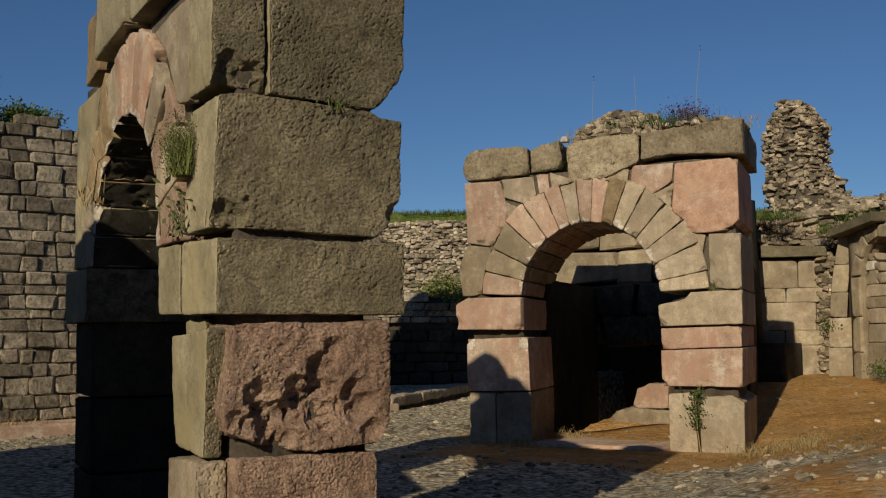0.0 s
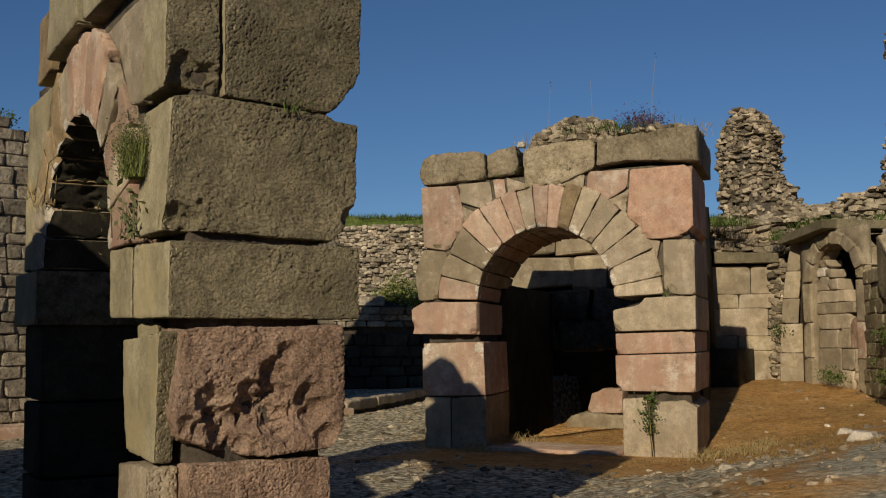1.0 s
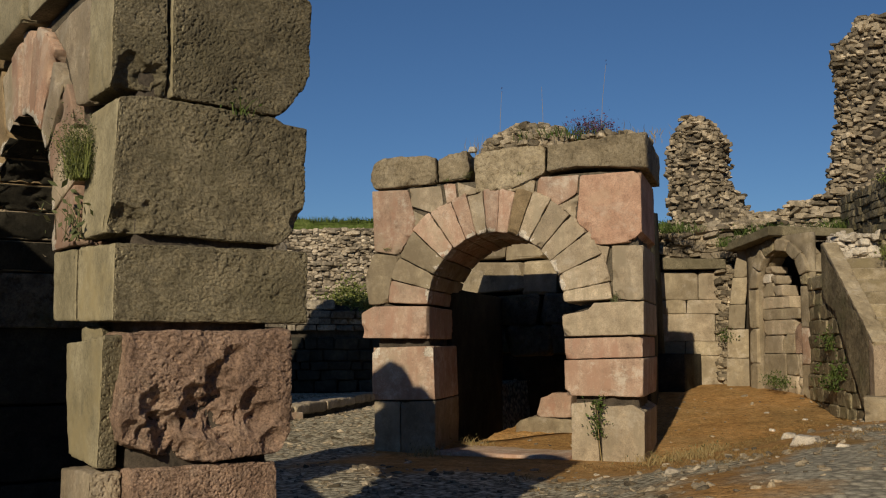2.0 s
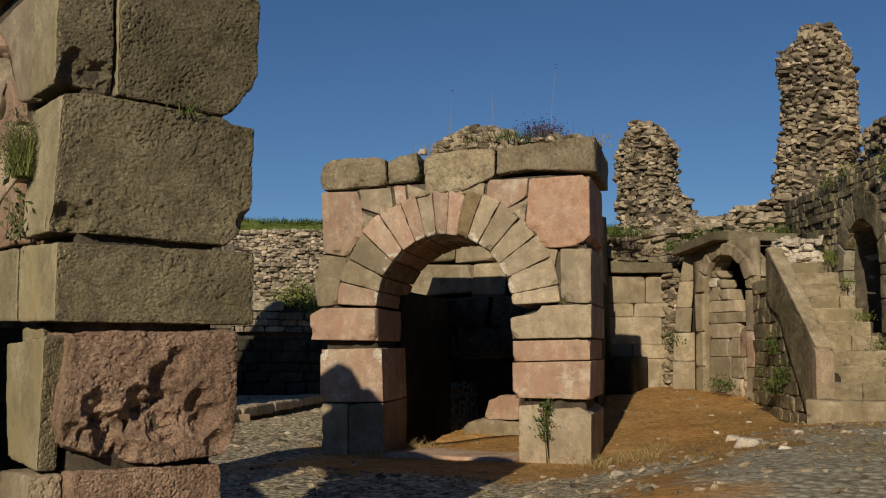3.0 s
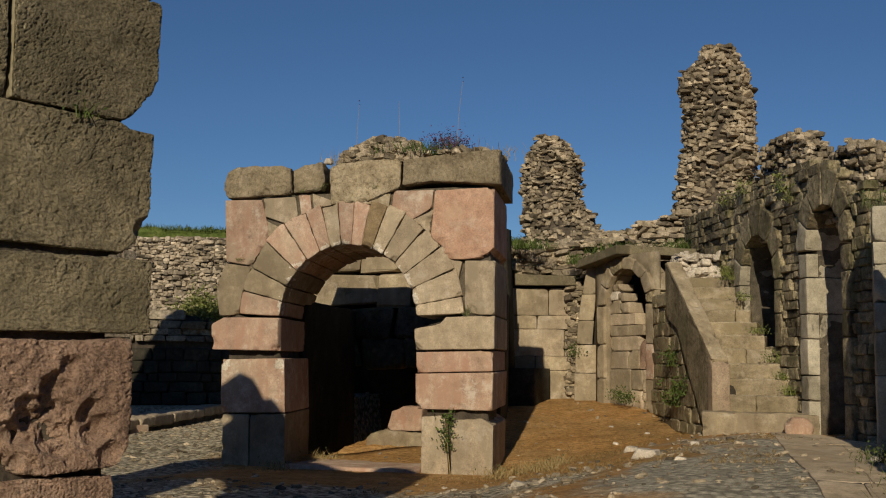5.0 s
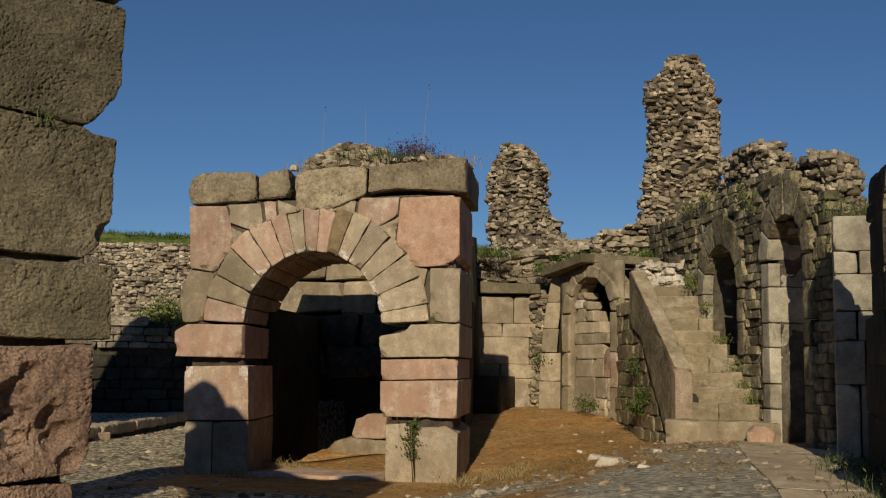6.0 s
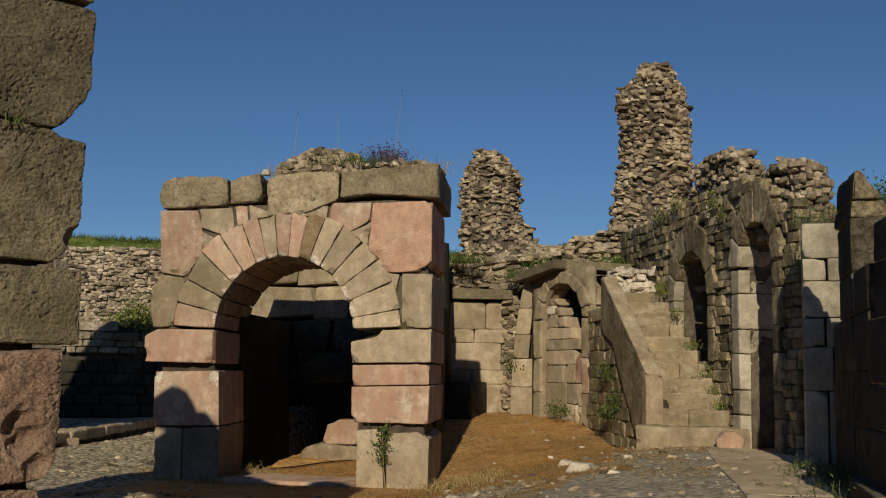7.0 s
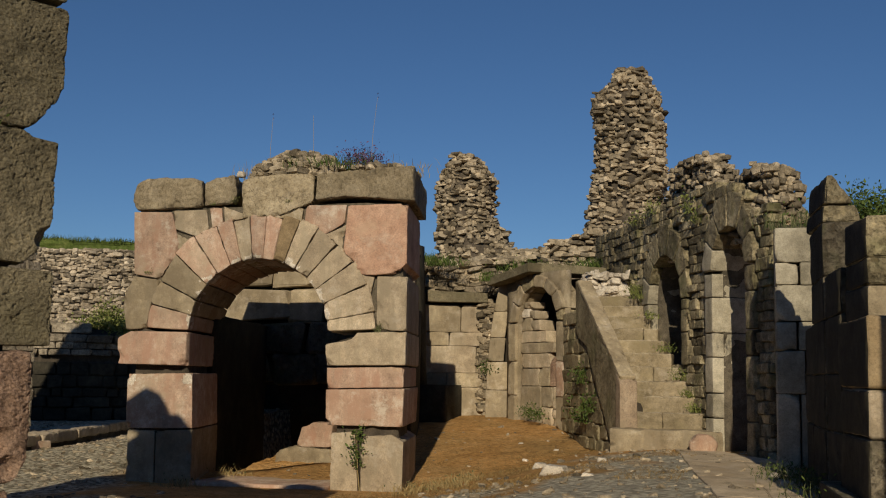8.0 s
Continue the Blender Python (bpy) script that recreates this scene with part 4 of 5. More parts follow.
def wblock(parent, name, poly, d0, d1, mat, seed, plane="xz", rough=0.010, res=0.07, bevel=0.012, label="", k=KB):
    pts = [(k * a, bz(b, k)) for a, b in poly] if plane == "xz" else [(k * a, k * b) for a, b in poly]
    return part(name, prism(pts, d0, d1, plane, bevel, res, rough, 0.004, seed, chip=0.04, knock=1), mat, parent, label)


alcove = thing("alcove_wall", bp(-6.4, 25.8, 12), "wall of large smooth grey blocks under a projecting slab", "wall", kind="structure")
slab("core", [(-2.4, 0.4), (-2.4, 2.8), (0.9, 2.8), (0.9, 0.4)], 0.28, 0.7, MORTAR_SHADE, alcove)
arnd = random.Random(31)
for k, (za, zb) in enumerate(((0.3, 1.15), (1.15, 1.48), (1.48, 2.11), (2.11, 2.43), (2.43, 3.08))):
    x = -3.1 - 0.2 * k
    while x < 0.6:
        w = min(arnd.uniform(0.8, 1.5), 0.66 - x)
        wblock(alcove, "block", [(x, za), (x + w, za), (x + w, zb), (x, zb)], arnd.uniform(-0.015, 0.015), 0.32, arnd.choice((STAIN, STAIN, BUFF, STAIN)), k * 20 + int(x * 7) + 100)
        x += w
wblock(alcove, "slab", [(-0.85, 3.13), (0.60, 3.12), (0.60, 3.34), (-0.85, 3.40)], -0.15, 0.35, GREY, 131)
wblock(alcove, "slab", [(-2.6, 3.13), (-0.87, 3.13), (-0.87, 3.36), (-2.6, 3.38)], -0.1, 0.35, GREY, 132)
rubble_over = thing("rubble_above_alcove", bp(-8.6, 25.6, 12), "broken rubble masonry with tufts of grass over the alcove", "wall", kind="structure")
rubble_wall(rubble_over, KB * 4.2, 1.6, lambda x: bz(3.95 + 0.2 * noise.noise(Vector((x * 1.3, 9, 0))) + 0.3 * smooth01((x - 1.5) / 1.2)), bz(3.36), 71, RUBBLE, size=(0.12, 0.3), flat=(0.06, 0.13))
srnd = random.Random(67)
strip = [trs(KB * srnd.uniform(0.42, 0.72), srnd.uniform(-0.05, 0.08), srnd.uniform(0.75, 2.75), srnd.uniform(0.06, 0.2), 0.14, srnd.uniform(0.05, 0.11), srnd.gauss(0, 0.1), srnd.gauss(0, 0.1), srnd.gauss(0, 0.3)) for _ in range(130)]
heap("rubble", strip, RUBBLE, alcove, "strip of small rubble at its corner")
# buttress beside the alcove, its upper stones leaning into a springing arch
buttress = thing("buttress", bp(-5.82, 25.75, 12), "grey buttress of stacked blocks with a springing arch stone", "wall", kind="structure")
for k, (za, zb, xa, xb, lean) in enumerate(((0.3, 1.1, 0.0, 0.56, 0), (1.1, 1.75, 0.03, 0.52, 0), (1.75, 2.3, 0.05, 0.42, 0.04), (2.3, 2.9, 0.1, 0.44, 0.08), (2.9, 3.55, 0.18, 0.5, 0.12))):
    wblock(buttress, "block", [(xa, za), (xb, za), (xb + lean, zb), (xa + lean, zb)], -0.22, 0.5, STAIN, 141 + k)

# blind arch in the slanting wall
niche = thing("niche_wall", bp(-5.2, 25.3, -45), "wall with a blind stone arch half filled with blocks", "wall", kind="structure")
n_c, n_s, n_r = KB * 1.10, bz(2.62), KB * 0.78
slab("core", [(-0.1, 0.4), (-0.1, bz(3.7)), (KB * 2.12, bz(3.7)), (KB * 2.12, 0.4), (n_c + n_r, 0.4)] + arch_line(n_c, n_s, n_r, 12, 0, 180) + [(n_c - n_r, 0.4)], 0.05, 0.16, STAIN, niche)
ring(niche, n_c, n_s, n_r, n_r + 0.22, [180, 152, 124, 96, 68, 40, 14, 0], [STAIN, STAIN, WEATHER, STAIN, STAIN, STAIN, WEATHER], 0.0, 0.4, seed=60, res=0.06)
for k, (za, zb) in enumerate(((0.3, 1.0), (1.0, 1.75), (1.75, 2.6))):
    wblock(niche, "block", [(1.89, za), (2.17, za), (2.17, zb), (1.89, zb)], -0.01, 0.4, (STAIN, ROSE, STAIN)[k], 160 + k)
    wblock(niche, "block", [(0.02, za), (0.31, za), (0.31, zb), (0.02, zb)], -0.01, 0.4, STAIN, 165 + k)
for k, (xa, xb, za, zb, m) in enumerate(((0.33, 1.12, 0.3, 1.2, STAIN), (1.14, 1.5, 0.3, 0.75, BUFF), (1.52, 1.86, 0.3, 0.72, RUBBLE), (1.14, 1.56, 0.77, 1.2, STAIN), (1.58, 1.86, 0.74, 1.2, RUBBLE), (0.33, 1.0, 1.22, 1.6, BUFF), (1.02, 1.44, 1.22, 1.62, STAIN),
                                         (1.46, 1.86, 1.22, 1.84, PINK), (0.33, 1.44, 1.62, 1.92, BUFF), (0.33, 1.62, 1.94, 2.16, STAIN), (0.33, 1.3, 2.18, 2.42, BUFF), (0.33, 0.72, 2.44, 2.72, STAIN), (0.74, 1.08, 2.44, 2.66, BUFF),
                                         (0.35, 0.62, 2.74, 2.93, LIME), (0.64, 0.86, 2.70, 2.88, BUFF), (0.45, 0.72, 2.94, 3.08, BUFF))):
    wblock(niche, "fill_block", [(xa - 0.01, za - 0.012), (xb + 0.01, za - 0.005), (xb, zb + 0.008), (xa - 0.01, zb + 0.005)], 0.10 + 0.008 * (k % 3), 0.4, m, 170 + k, rough=0.012, bevel=0.012)
# dark sheet behind the blind arch, its shade put into the colour
slab("dark_recess", [(-0.6, 0.4), (KB * 2.7, 0.4), (KB * 2.7, bz(3.6)), (-0.6, bz(3.6))], 0.75, 0.95, MORTAR_SHADE, niche)
slab("core", [(-0.75, 0.4), (-0.1, 0.4), (-0.1, bz(3.6)), (-0.75, bz(3.6))], 0.25, 0.9, MORTAR_SHADE, niche)
wblock(niche, "roof_slab", [(-0.45, 3.48), (1.25, 3.70), (1.25, 3.90), (-0.45, 3.66)], -0.22, 0.5, GREY, 181)
roof = thing("roof_slab", bp(-4.45, 24.6, 0), "long flat grey stone slab bridging to the rubble", "slab", kind="structure")
wblock(roof, "slab", [(0.05, 3.72), (1.60, 3.62), (1.60, 3.78), (0.05, 3.92)], -0.1, 0.9, GREY, 182)
infill = thing("mortar_wall", pose(-2.36, 17.35, 0), "broken pale mortar rubble under the slab", "wall", kind="structure")
rubble_wall(infill, 0.74, 0.5, lambda x: 2.96 + 0.03 * noise.noise(Vector((x * 6, 3, 0))), 2.2, 83, LIME, LIME, size=(0.06, 0.16), flat=(0.05, 0.11), faces=("front",))

# stairs and their parapet
stairs = thing("stone_stairs", bp(0, 0, 0), "worn grey stone staircase climbing beside the wall", "stairs")
part("platform", prism([(-1.62, 14.28), (-0.24, 14.28), (-0.62, 15.1), (-1.62, 15.1)], 0.3, 0.78, "xy", 0.02, 0.1, 0.02, 0.0, 200, 3.0), STAIN, stairs, "low worn platform before the first step")
for k in range(10):
    y, z = 14.7 + 0.25 * k, 0.98 + 0.2 * k - 0.0018 * k * k
    xa, xb = -1.36 - 0.085 * k, -0.50 - 0.1113 * k
    cuts = [xa, xb] if k % 3 else [xa, xa + (xb - xa) * (0.42 + 0.05 * k), xb]
    for n, (p, q) in enumerate(zip(cuts, cuts[1:])):
        bm = prism([(p, z - 0.32), (q, z - 0.32), (q, z - 0.008 * n), (p, z)], y + 0.012 * ((k + n) % 3 - 1), y + 0.7, "xz", 0.022, 0.045, 0.016, 0.0, 200 + 2 * k + n, 3.0, chip=0.07)
        for f in bm.faces:
            c = f.calc_center_median()
            f.material_index = 1 if f.normal.z > 0.8 and noise.noise(c * 5) > -0.25 else 0
        me = bpy.data.meshes.new("step")
        bm.to_mesh(me)
        bm.free()
        me.materials.append(STEP)
        me.materials.append(DUST)
        part("step", me, STEP, stairs)
part("landing", prism([(KB * -3.3, 17.1), (-1.58, 17.1), (-2.3, 19.0), (KB * -4, 19.8)], bz(2.1), bz(2.72), "xy", 0.02, 0.3, 0.02, 0, 215), WEATHER, stairs)
side = thing("stair_wall", bp(-3.70, 23.72, -68), "side wall of the stairs with a sloping slab parapet", "wall", kind="structure")
slab("core", [(0, 0.3), (0, bz(2.6)), (KB * 1.2, bz(2.75)), (KB * 4.4, bz(0.9)), (KB * 4.4, 0.3)], 0.10, 0.3, MORTAR_SHADE, side)
wblock(side, "parapet", [(1.33, 3.34), (1.50, 3.27), (4.56, 1.40), (4.56, 0.3), (3.9, 0.35), (2.9, 1.3), (2.2, 2.0), (1.5, 2.2), (1.36, 2.4)], -0.03, 0.17, WEATHER, 220, bevel=0.015)
wblock(side, "coping", [(1.50, 3.26), (4.56, 1.38), (4.58, 1.44), (1.53, 3.33)], -0.035, 0.175, STAIN, 221, bevel=0.01)
wblock(side, "end_post", [(4.34, 0.2), (4.60, 0.2), (4.60, 1.38), (4.34, 1.53)], -0.04, 0.19, POST, 222)


def side_top(x):
    return bz(2.65 if x < KB * 1.2 else max(0.5, 2.7 - (x / KB - 1.2) * 0.62))


courses(side, KB * 4.2, 0.4, side_top, (0.16, 0.24), (0.25, 0.5), 0.16, WEATHER, 91, limit=60, proud=0.012, joint=0.004)

# the arcaded wall on the right
arcade = thing("arcaded_wall", ap(0.3, 21.5, -66), "dark weathered wall of small blocks with two tall arched openings", "wall", kind="structure")
d1c, d1s, d1r, d1b = KA * -4.88, az(3.14), KA * 1.06, az(1.7)
d2c, d2s, d2r, d2b = KA * -1.29, az(3.60), KA * 0.80, 0.5


def aw_top(x):
    u = x / KA
    return az(5.28 + 0.22 * smooth01((u + 9) / 4) - 0.35 * smooth01((u + 3) / 2) - 0.65 * smooth01((u + 1.1) / 1.1) + 0.05 * noise.noise(Vector((x * 2, 0, 0))))


slab("core", [(KA * -10.5, 0.4), (KA * -10.5, az(5.1)), (KA * -3.0, az(5.25)), (KA * -1.0, az(4.9)), (KA * -0.1, az(4.3)), (KA * 0.55, az(4.2)), (KA * 0.55, 0.4), (d2c + d2r, 0.4)] + arch_line(d2c, d2s, d2r, 10, 0, 180) + [(d2c - d2r, 0.4), (d1c + d1r, 0.4)] + arch_line(d1c, d1s, d1r, 10, 0, 180) + [(d1c - d1r, 0.4)], 0.12, 0.62, EARTH, arcade)
# unseen dark sheet and roof added to keep the far opening black
slab("dark_recess", [(KA * -9, 0.4), (KA * -3.0, 0.4), (KA * -3.0, az(4.7)), (KA * -9, az(4.7))], 1.9, 2.1, MORTAR_SHADE, arcade)
slab("dark_roof", [(KA * -9, 0.5), (KA * -3.0, 0.5), (KA * -3.0, 1.9), (KA * -9, 1.9)], az(4.5), az(4.7), MORTAR_SHADE, arcade, "xy")
for c0, s0, r0, b0, n in ((d1c, d1s, d1r, d1b, 7), (d2c, d2s, d2r, d2b, 6)):
    ring(arcade, c0, s0, r0, lambda a: r0 + 0.24 + 0.17 * math.sin(radians(a)), [180 - 180 * i / n for i in range(n + 1)], [ASH, MOSSY, MOSSY, MOSSY, MOSSY, MOSSY, MOSSY], -0.02, 0.75, rough=0.014, res=0.05, seed=int(c0 * 10) + 90)
    z, k = b0, 0
    while z < s0 - 0.05:
        hh = min(0.30 if k % 2 else 0.44, s0 - z)
        part("jamb_block", prism([(c0 - r0 - 0.26, z), (c0 - r0, z), (c0 - r0, z + hh), (c0 - r0 - 0.26, z + hh)], -0.02, 1.85, "xz", 0.015, 0.1, 0.01, 0.006, 230 + k), ASH, arcade)
        part("jamb_block", prism([(c0 + r0, z), (c0 + r0 + 0.22, z), (c0 + r0 + 0.22, z + hh), (c0 + r0, z + hh)], -0.03, 0.62, "xz", 0.015, 0.1, 0.01, 0.006, 240 + k), MOSSY, arcade)
        z += hh
        k += 1


def aw_void(x, z):
    for c0, s0, r0, b0 in ((d1c, d1s, d1r, d1b), (d2c, d2s, d2r, d2b)):
        if z < b0:
            continue
        if z < s0 and c0 - r0 - 0.26 < x < c0 + r0 + 0.22:
            return True
        if z >= s0 and math.hypot(x - c0, z - s0) < r0 + 0.24 + 0.16 * (z - s0) / max(0.05, math.hypot(x - c0, z - s0)):
            return True
    return False


crest = thing("rubble_crest", ap(0.3, 21.5, -66) @ pose(KA * -10.2, 0.16, 0), "ragged rubble core standing on top of the arcaded wall", "wall", kind="structure")


def crest_top(x):
    u = x / KA
    h0 = 5.35 + 0.80 * smooth01((u - 4.4) / 0.8) - 0.95 * smooth01((u - 6.6) / 1.9) + 0.22 * smooth01((u - 8.5) / 0.5) - 0.25 * smooth01((u - 9.7) / 0.6)
    return az(h0 + 0.14 * noise.noise(Vector((u * 1.6, 5, 0))) + 0.07 * noise.noise(Vector((u * 5, 2, 0))))


rubble_wall(crest, KA * 10.3, 0.34, crest_top, az(4.15), 95, RUBBLE, size=(0.07, 0.15), flat=(0.05, 0.095))

# two tall stumps of rubble masonry
stump = thing("rubble_tower", pose(KB * -3.62, KB * 36.8, 0), "tall ragged stump of rubble masonry against the sky", "ruin", "rubble towers")
tower(stump, bz(4.4), bz(11.35), lambda z: (KB * (1.08 - 0.70 * smooth01((z - bz(10.3)) / (KB * 1.25)) + 0.10 * smooth01((bz(8.2) - z) / 0.5)), KB * (0.05 + 0.08 * math.sin(z * 2.2) - 0.16 * smooth01((bz(8.2) - z) / 0.5))), lambda z: KB * 0.9, 3)
stump2 = thing("rubble_tower", pose(KB * -9.1, KB * 37.0, 0), "shorter rounded stump of rubble masonry, sloping to one side", "ruin", "rubble towers")
tower(stump2, bz(4.0), bz(8.75), lambda z: (KB * (0.90 - 0.55 * smooth01((z - bz(7.9)) / (KB * 1.0)) + 0.55 * smooth01((bz(6.9) - z) / 1.3)), KB * (-0.05 + 0.5 * smooth01((bz(6.9) - z) / 1.3))), lambda z: KB * 0.9, 4)
mound = thing("rubble_mound", pose(KB * -8.0, KB * 32.5, 0), "low slope of broken masonry between the stumps", "ruin", kind="structure")
rubble_wall(mound, KB * 5.6, 1.4, lambda x: bz(4.75 + 0.85 * smooth01(x / KB / 4.5) + 0.15 * noise.noise(Vector((x * 2, 1, 0)))), bz(3.0), 99, RUBBLE, size=(0.12, 0.32), flat=(0.06, 0.14))

# broken walls at the right edge
end_wall = thing("end_pier", pose(KA * 0.5, KA * 19.3, 0), "pier of pale squared blocks closing the arcade", "pier")
for k, (za, zb, xs) in enumerate(((0.0, 1.2, 0.4), (1.2, 1.9, 0.5), (1.9, 2.37, 0.38), (2.37, 2.97, 0.7), (2.97, 3.34, 0.42), (3.34, 3.92, 0.7))):
    wblock(end_wall, "block", [(0.05, za), (xs, za), (xs, zb), (0.05, zb)], 0, 0.5, ASH, 300 + k, k=KA)
    wblock(end_wall, "block", [(xs + 0.02, za), (1.7, za), (1.7, zb), (xs + 0.02, zb)], 0, 0.5, ASH, 310 + k, k=KA)
right_wall = thing("broken_wall", pose(0, 0, 0), "stepped end of a ruined wall of big stained blocks, shade painted on its side", "wall")


def rblock(xa, ya, xb, yb, wide, za, zb, mat, seed):
    """A block of the wall whose open side, painted dark for shade, runs from (xa, ya) to (xb, yb); its front end shows
    the stone.
    """
    poly = [(KA * xa, KA * ya), (KA * xb, KA * yb), (KA * (xb + wide), KA * yb), (KA * (xa + wide), KA * ya)]
    bm = prism(poly, az(za), az(zb), "xy", 0.02, 0.16, 0.014, 0.006, seed)
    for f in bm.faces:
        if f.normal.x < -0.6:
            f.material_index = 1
    me = bpy.data.meshes.new("block")
    bm.to_mesh(me)
    bm.free()
    me.materials.append(mat)
    me.materials.append(SHADE_STONE)
    return part("block", me, mat, right_wall)


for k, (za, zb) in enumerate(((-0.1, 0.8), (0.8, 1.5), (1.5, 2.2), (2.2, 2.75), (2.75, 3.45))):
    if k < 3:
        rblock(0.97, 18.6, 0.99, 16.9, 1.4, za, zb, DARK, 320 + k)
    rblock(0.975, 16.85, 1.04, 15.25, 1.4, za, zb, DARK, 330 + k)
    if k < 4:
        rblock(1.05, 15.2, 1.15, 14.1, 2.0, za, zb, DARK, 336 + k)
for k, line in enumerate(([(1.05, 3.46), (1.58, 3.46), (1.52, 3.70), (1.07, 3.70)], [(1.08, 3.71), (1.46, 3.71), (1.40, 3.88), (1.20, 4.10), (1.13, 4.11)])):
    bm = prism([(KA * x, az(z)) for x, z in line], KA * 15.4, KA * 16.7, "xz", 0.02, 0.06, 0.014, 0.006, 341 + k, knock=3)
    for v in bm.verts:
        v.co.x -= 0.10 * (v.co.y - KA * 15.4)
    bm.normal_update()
    # open side painted dark for shade, as on the blocks below
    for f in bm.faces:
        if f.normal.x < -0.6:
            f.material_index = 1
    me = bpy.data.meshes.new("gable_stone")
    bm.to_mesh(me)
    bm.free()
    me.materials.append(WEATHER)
    me.materials.append(SHADE_STONE)
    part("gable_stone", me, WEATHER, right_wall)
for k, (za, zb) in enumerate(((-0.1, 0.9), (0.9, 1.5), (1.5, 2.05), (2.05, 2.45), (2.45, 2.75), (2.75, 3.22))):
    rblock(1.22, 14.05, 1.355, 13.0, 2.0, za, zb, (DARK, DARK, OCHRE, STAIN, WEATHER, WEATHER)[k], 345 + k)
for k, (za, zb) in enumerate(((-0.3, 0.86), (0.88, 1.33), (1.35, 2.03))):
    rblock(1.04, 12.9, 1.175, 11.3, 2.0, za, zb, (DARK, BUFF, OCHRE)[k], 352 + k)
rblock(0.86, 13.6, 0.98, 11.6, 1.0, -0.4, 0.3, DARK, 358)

# paved way to the stairs
way = thing("paved_way", pose(0, 0, 0), "worn smooth slabs of a paved way leading to the stairs", "pavement", kind="structure")
prnd = random.Random(77)
y = 6.4
while y < 14.1:
    dy = prnd.uniform(1.5, 2.3)
    ye = min(y + dy, 14.2)

    def edges(v):
        return -0.10 - 0.115 * (v - 8.0), min(0.60 - 0.03 * (v - 8.0), 0.12 - 0.445 * (v - 13.2))

    (a0, b0), (a1, b1) = edges(y), edges(ye)
    cut = prnd.uniform(0.35, 0.65)
    m0, m1 = a0 + (b0 - a0) * cut, a1 + (b1 - a1) * (cut + prnd.uniform(-0.05, 0.05))
    for p0, q0, p1, q1 in ((a0, m0, a1, m1), (m0, b0, m1, b1)):
        zt = ground_z((p0 + q0) / 2, (y + ye) / 2) + 0.014 + prnd.uniform(-0.002, 0.003)
        bm = prism([(p0, y), (q0, y), (q1, ye), (p1, ye)], zt - 0.15, zt, "xy", 0.008, 0.09, 0.007, 0.0, int(y * 10 + p0), chip=0.05)
        for v in bm.verts:
            v.co.z += ground_z(v.co.x, v.co.y) - zt + 0.014 if v.co.z > zt - 0.08 else 0.0
        part("paving_slab", bm, ASHY, way)
    y = ye

# unseen walls added behind and beside the camera to hold back sky light
for nm, x, y, turn, ln, hh in (("wall_south", 9, -9.5, 180, 22, 3.6), ("wall_east", 8.5, 13, -90, 22, 4.2), ("wall_west", -13.5, -9.5, 90, 13, 4.0)):
    w = thing(nm, pose(x, y, 0, 0, 0, turn), "unseen dark wall added to hold back sky light", "wall", kind="structure")
    slab("core", [(0, -0.1), (ln, -0.1), (ln, hh), (ln * 0.7, hh - 0.5), (ln * 0.35, hh), (0, hh - 0.3)], 0, 0.7, DARK, w)

# added out of view, its top shaped to throw shade into the passage
shade_wall = thing("added_wall_southwest", pose(-8.6, 1.7, 0), "unseen wall stump added to shade the passage", "wall", kind="structure")
slab("core", [(-1.9, -0.1), (4.2, -0.1), (4.2, 2.9), (3.0, 3.65), (1.5, 3.85), (0.3, 3.6), (-0.3, 2.9), (-0.5, 3.05), (-1.0, 3.64), (-1.9, 3.7)], 0, 0.7, DARK, shade_wall)

# added out of view to shadow the lower front of the broken wall
shade_stump = thing("added_wall_southeast", pose(1.3, 4.0, 0), "unseen wall stump added to shade the broken wall", "wall", kind="structure")
slab("core", [(0.0, -0.1), (2.4, -0.1), (2.4, 3.6), (1.5, 3.3), (0.7, 3.4), (0.0, 3.25)], 0, 0.7, DARK, shade_stump)

# small squared stones of the walls
courses(left_wall, LW_LEN, 0.24, left_top, (0.14, 0.27), (0.18, 0.5), 0.2, COURSE, 51, limit=300, key=lambda q: abs(q[0] - 3.4))
# lower courses near black, upper ones pale: a shadow's edge painted in
courses(terrace, 9.0, 0.0, lambda x: 1.75 - 0.04 * x, (0.14, 0.3), (0.2, 0.6), 0.24, SHADE_STONE, 52, limit=60, proud=0.08)
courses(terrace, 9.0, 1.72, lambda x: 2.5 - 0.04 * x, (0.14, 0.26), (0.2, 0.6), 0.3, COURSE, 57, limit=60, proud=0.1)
courses(arcade, KA * 11.05, 0.5, aw_top, (0.09, 0.17), (0.12, 0.34), 0.17, MOSSY, 53, proud=0.028, joint=0.006, void=aw_void, start=KA * -10.5, limit=300, key=lambda q: -q[0])


# ---------------------------------------------------------------- plants and loose stones
def tuft(name, m, n, spread, height, material, label, seed, lean=0.3, leaf=0, leaf_mat=None, width=0.006, category="plant", group="", leaf_size=None, loose=0.3):
    """A tuft of grass or weeds: bent blades, and leaves where it has them."""
    rnd = random.Random(seed)
    ob = thing(name, m, label, category, group)
    roots = [(rnd.gauss(0, spread[0]), rnd.gauss(0, spread[1]), 0) for _ in range(n)]
    blades("turf", roots, height, lean, material, ob, seed, width)
    if leaf:
        spots = []
        for _ in range(leaf):
            r = rnd.choice(roots)
            spots.append((r[0] + rnd.gauss(0, loose * height), r[1] + rnd.gauss(0, loose * height), abs(rnd.gauss(height * 0.5, height * 0.3))))
        leaves("foliage", spots, leaf_size or 0.10 * height, leaf_mat or material, ob, seed=seed)
    return ob


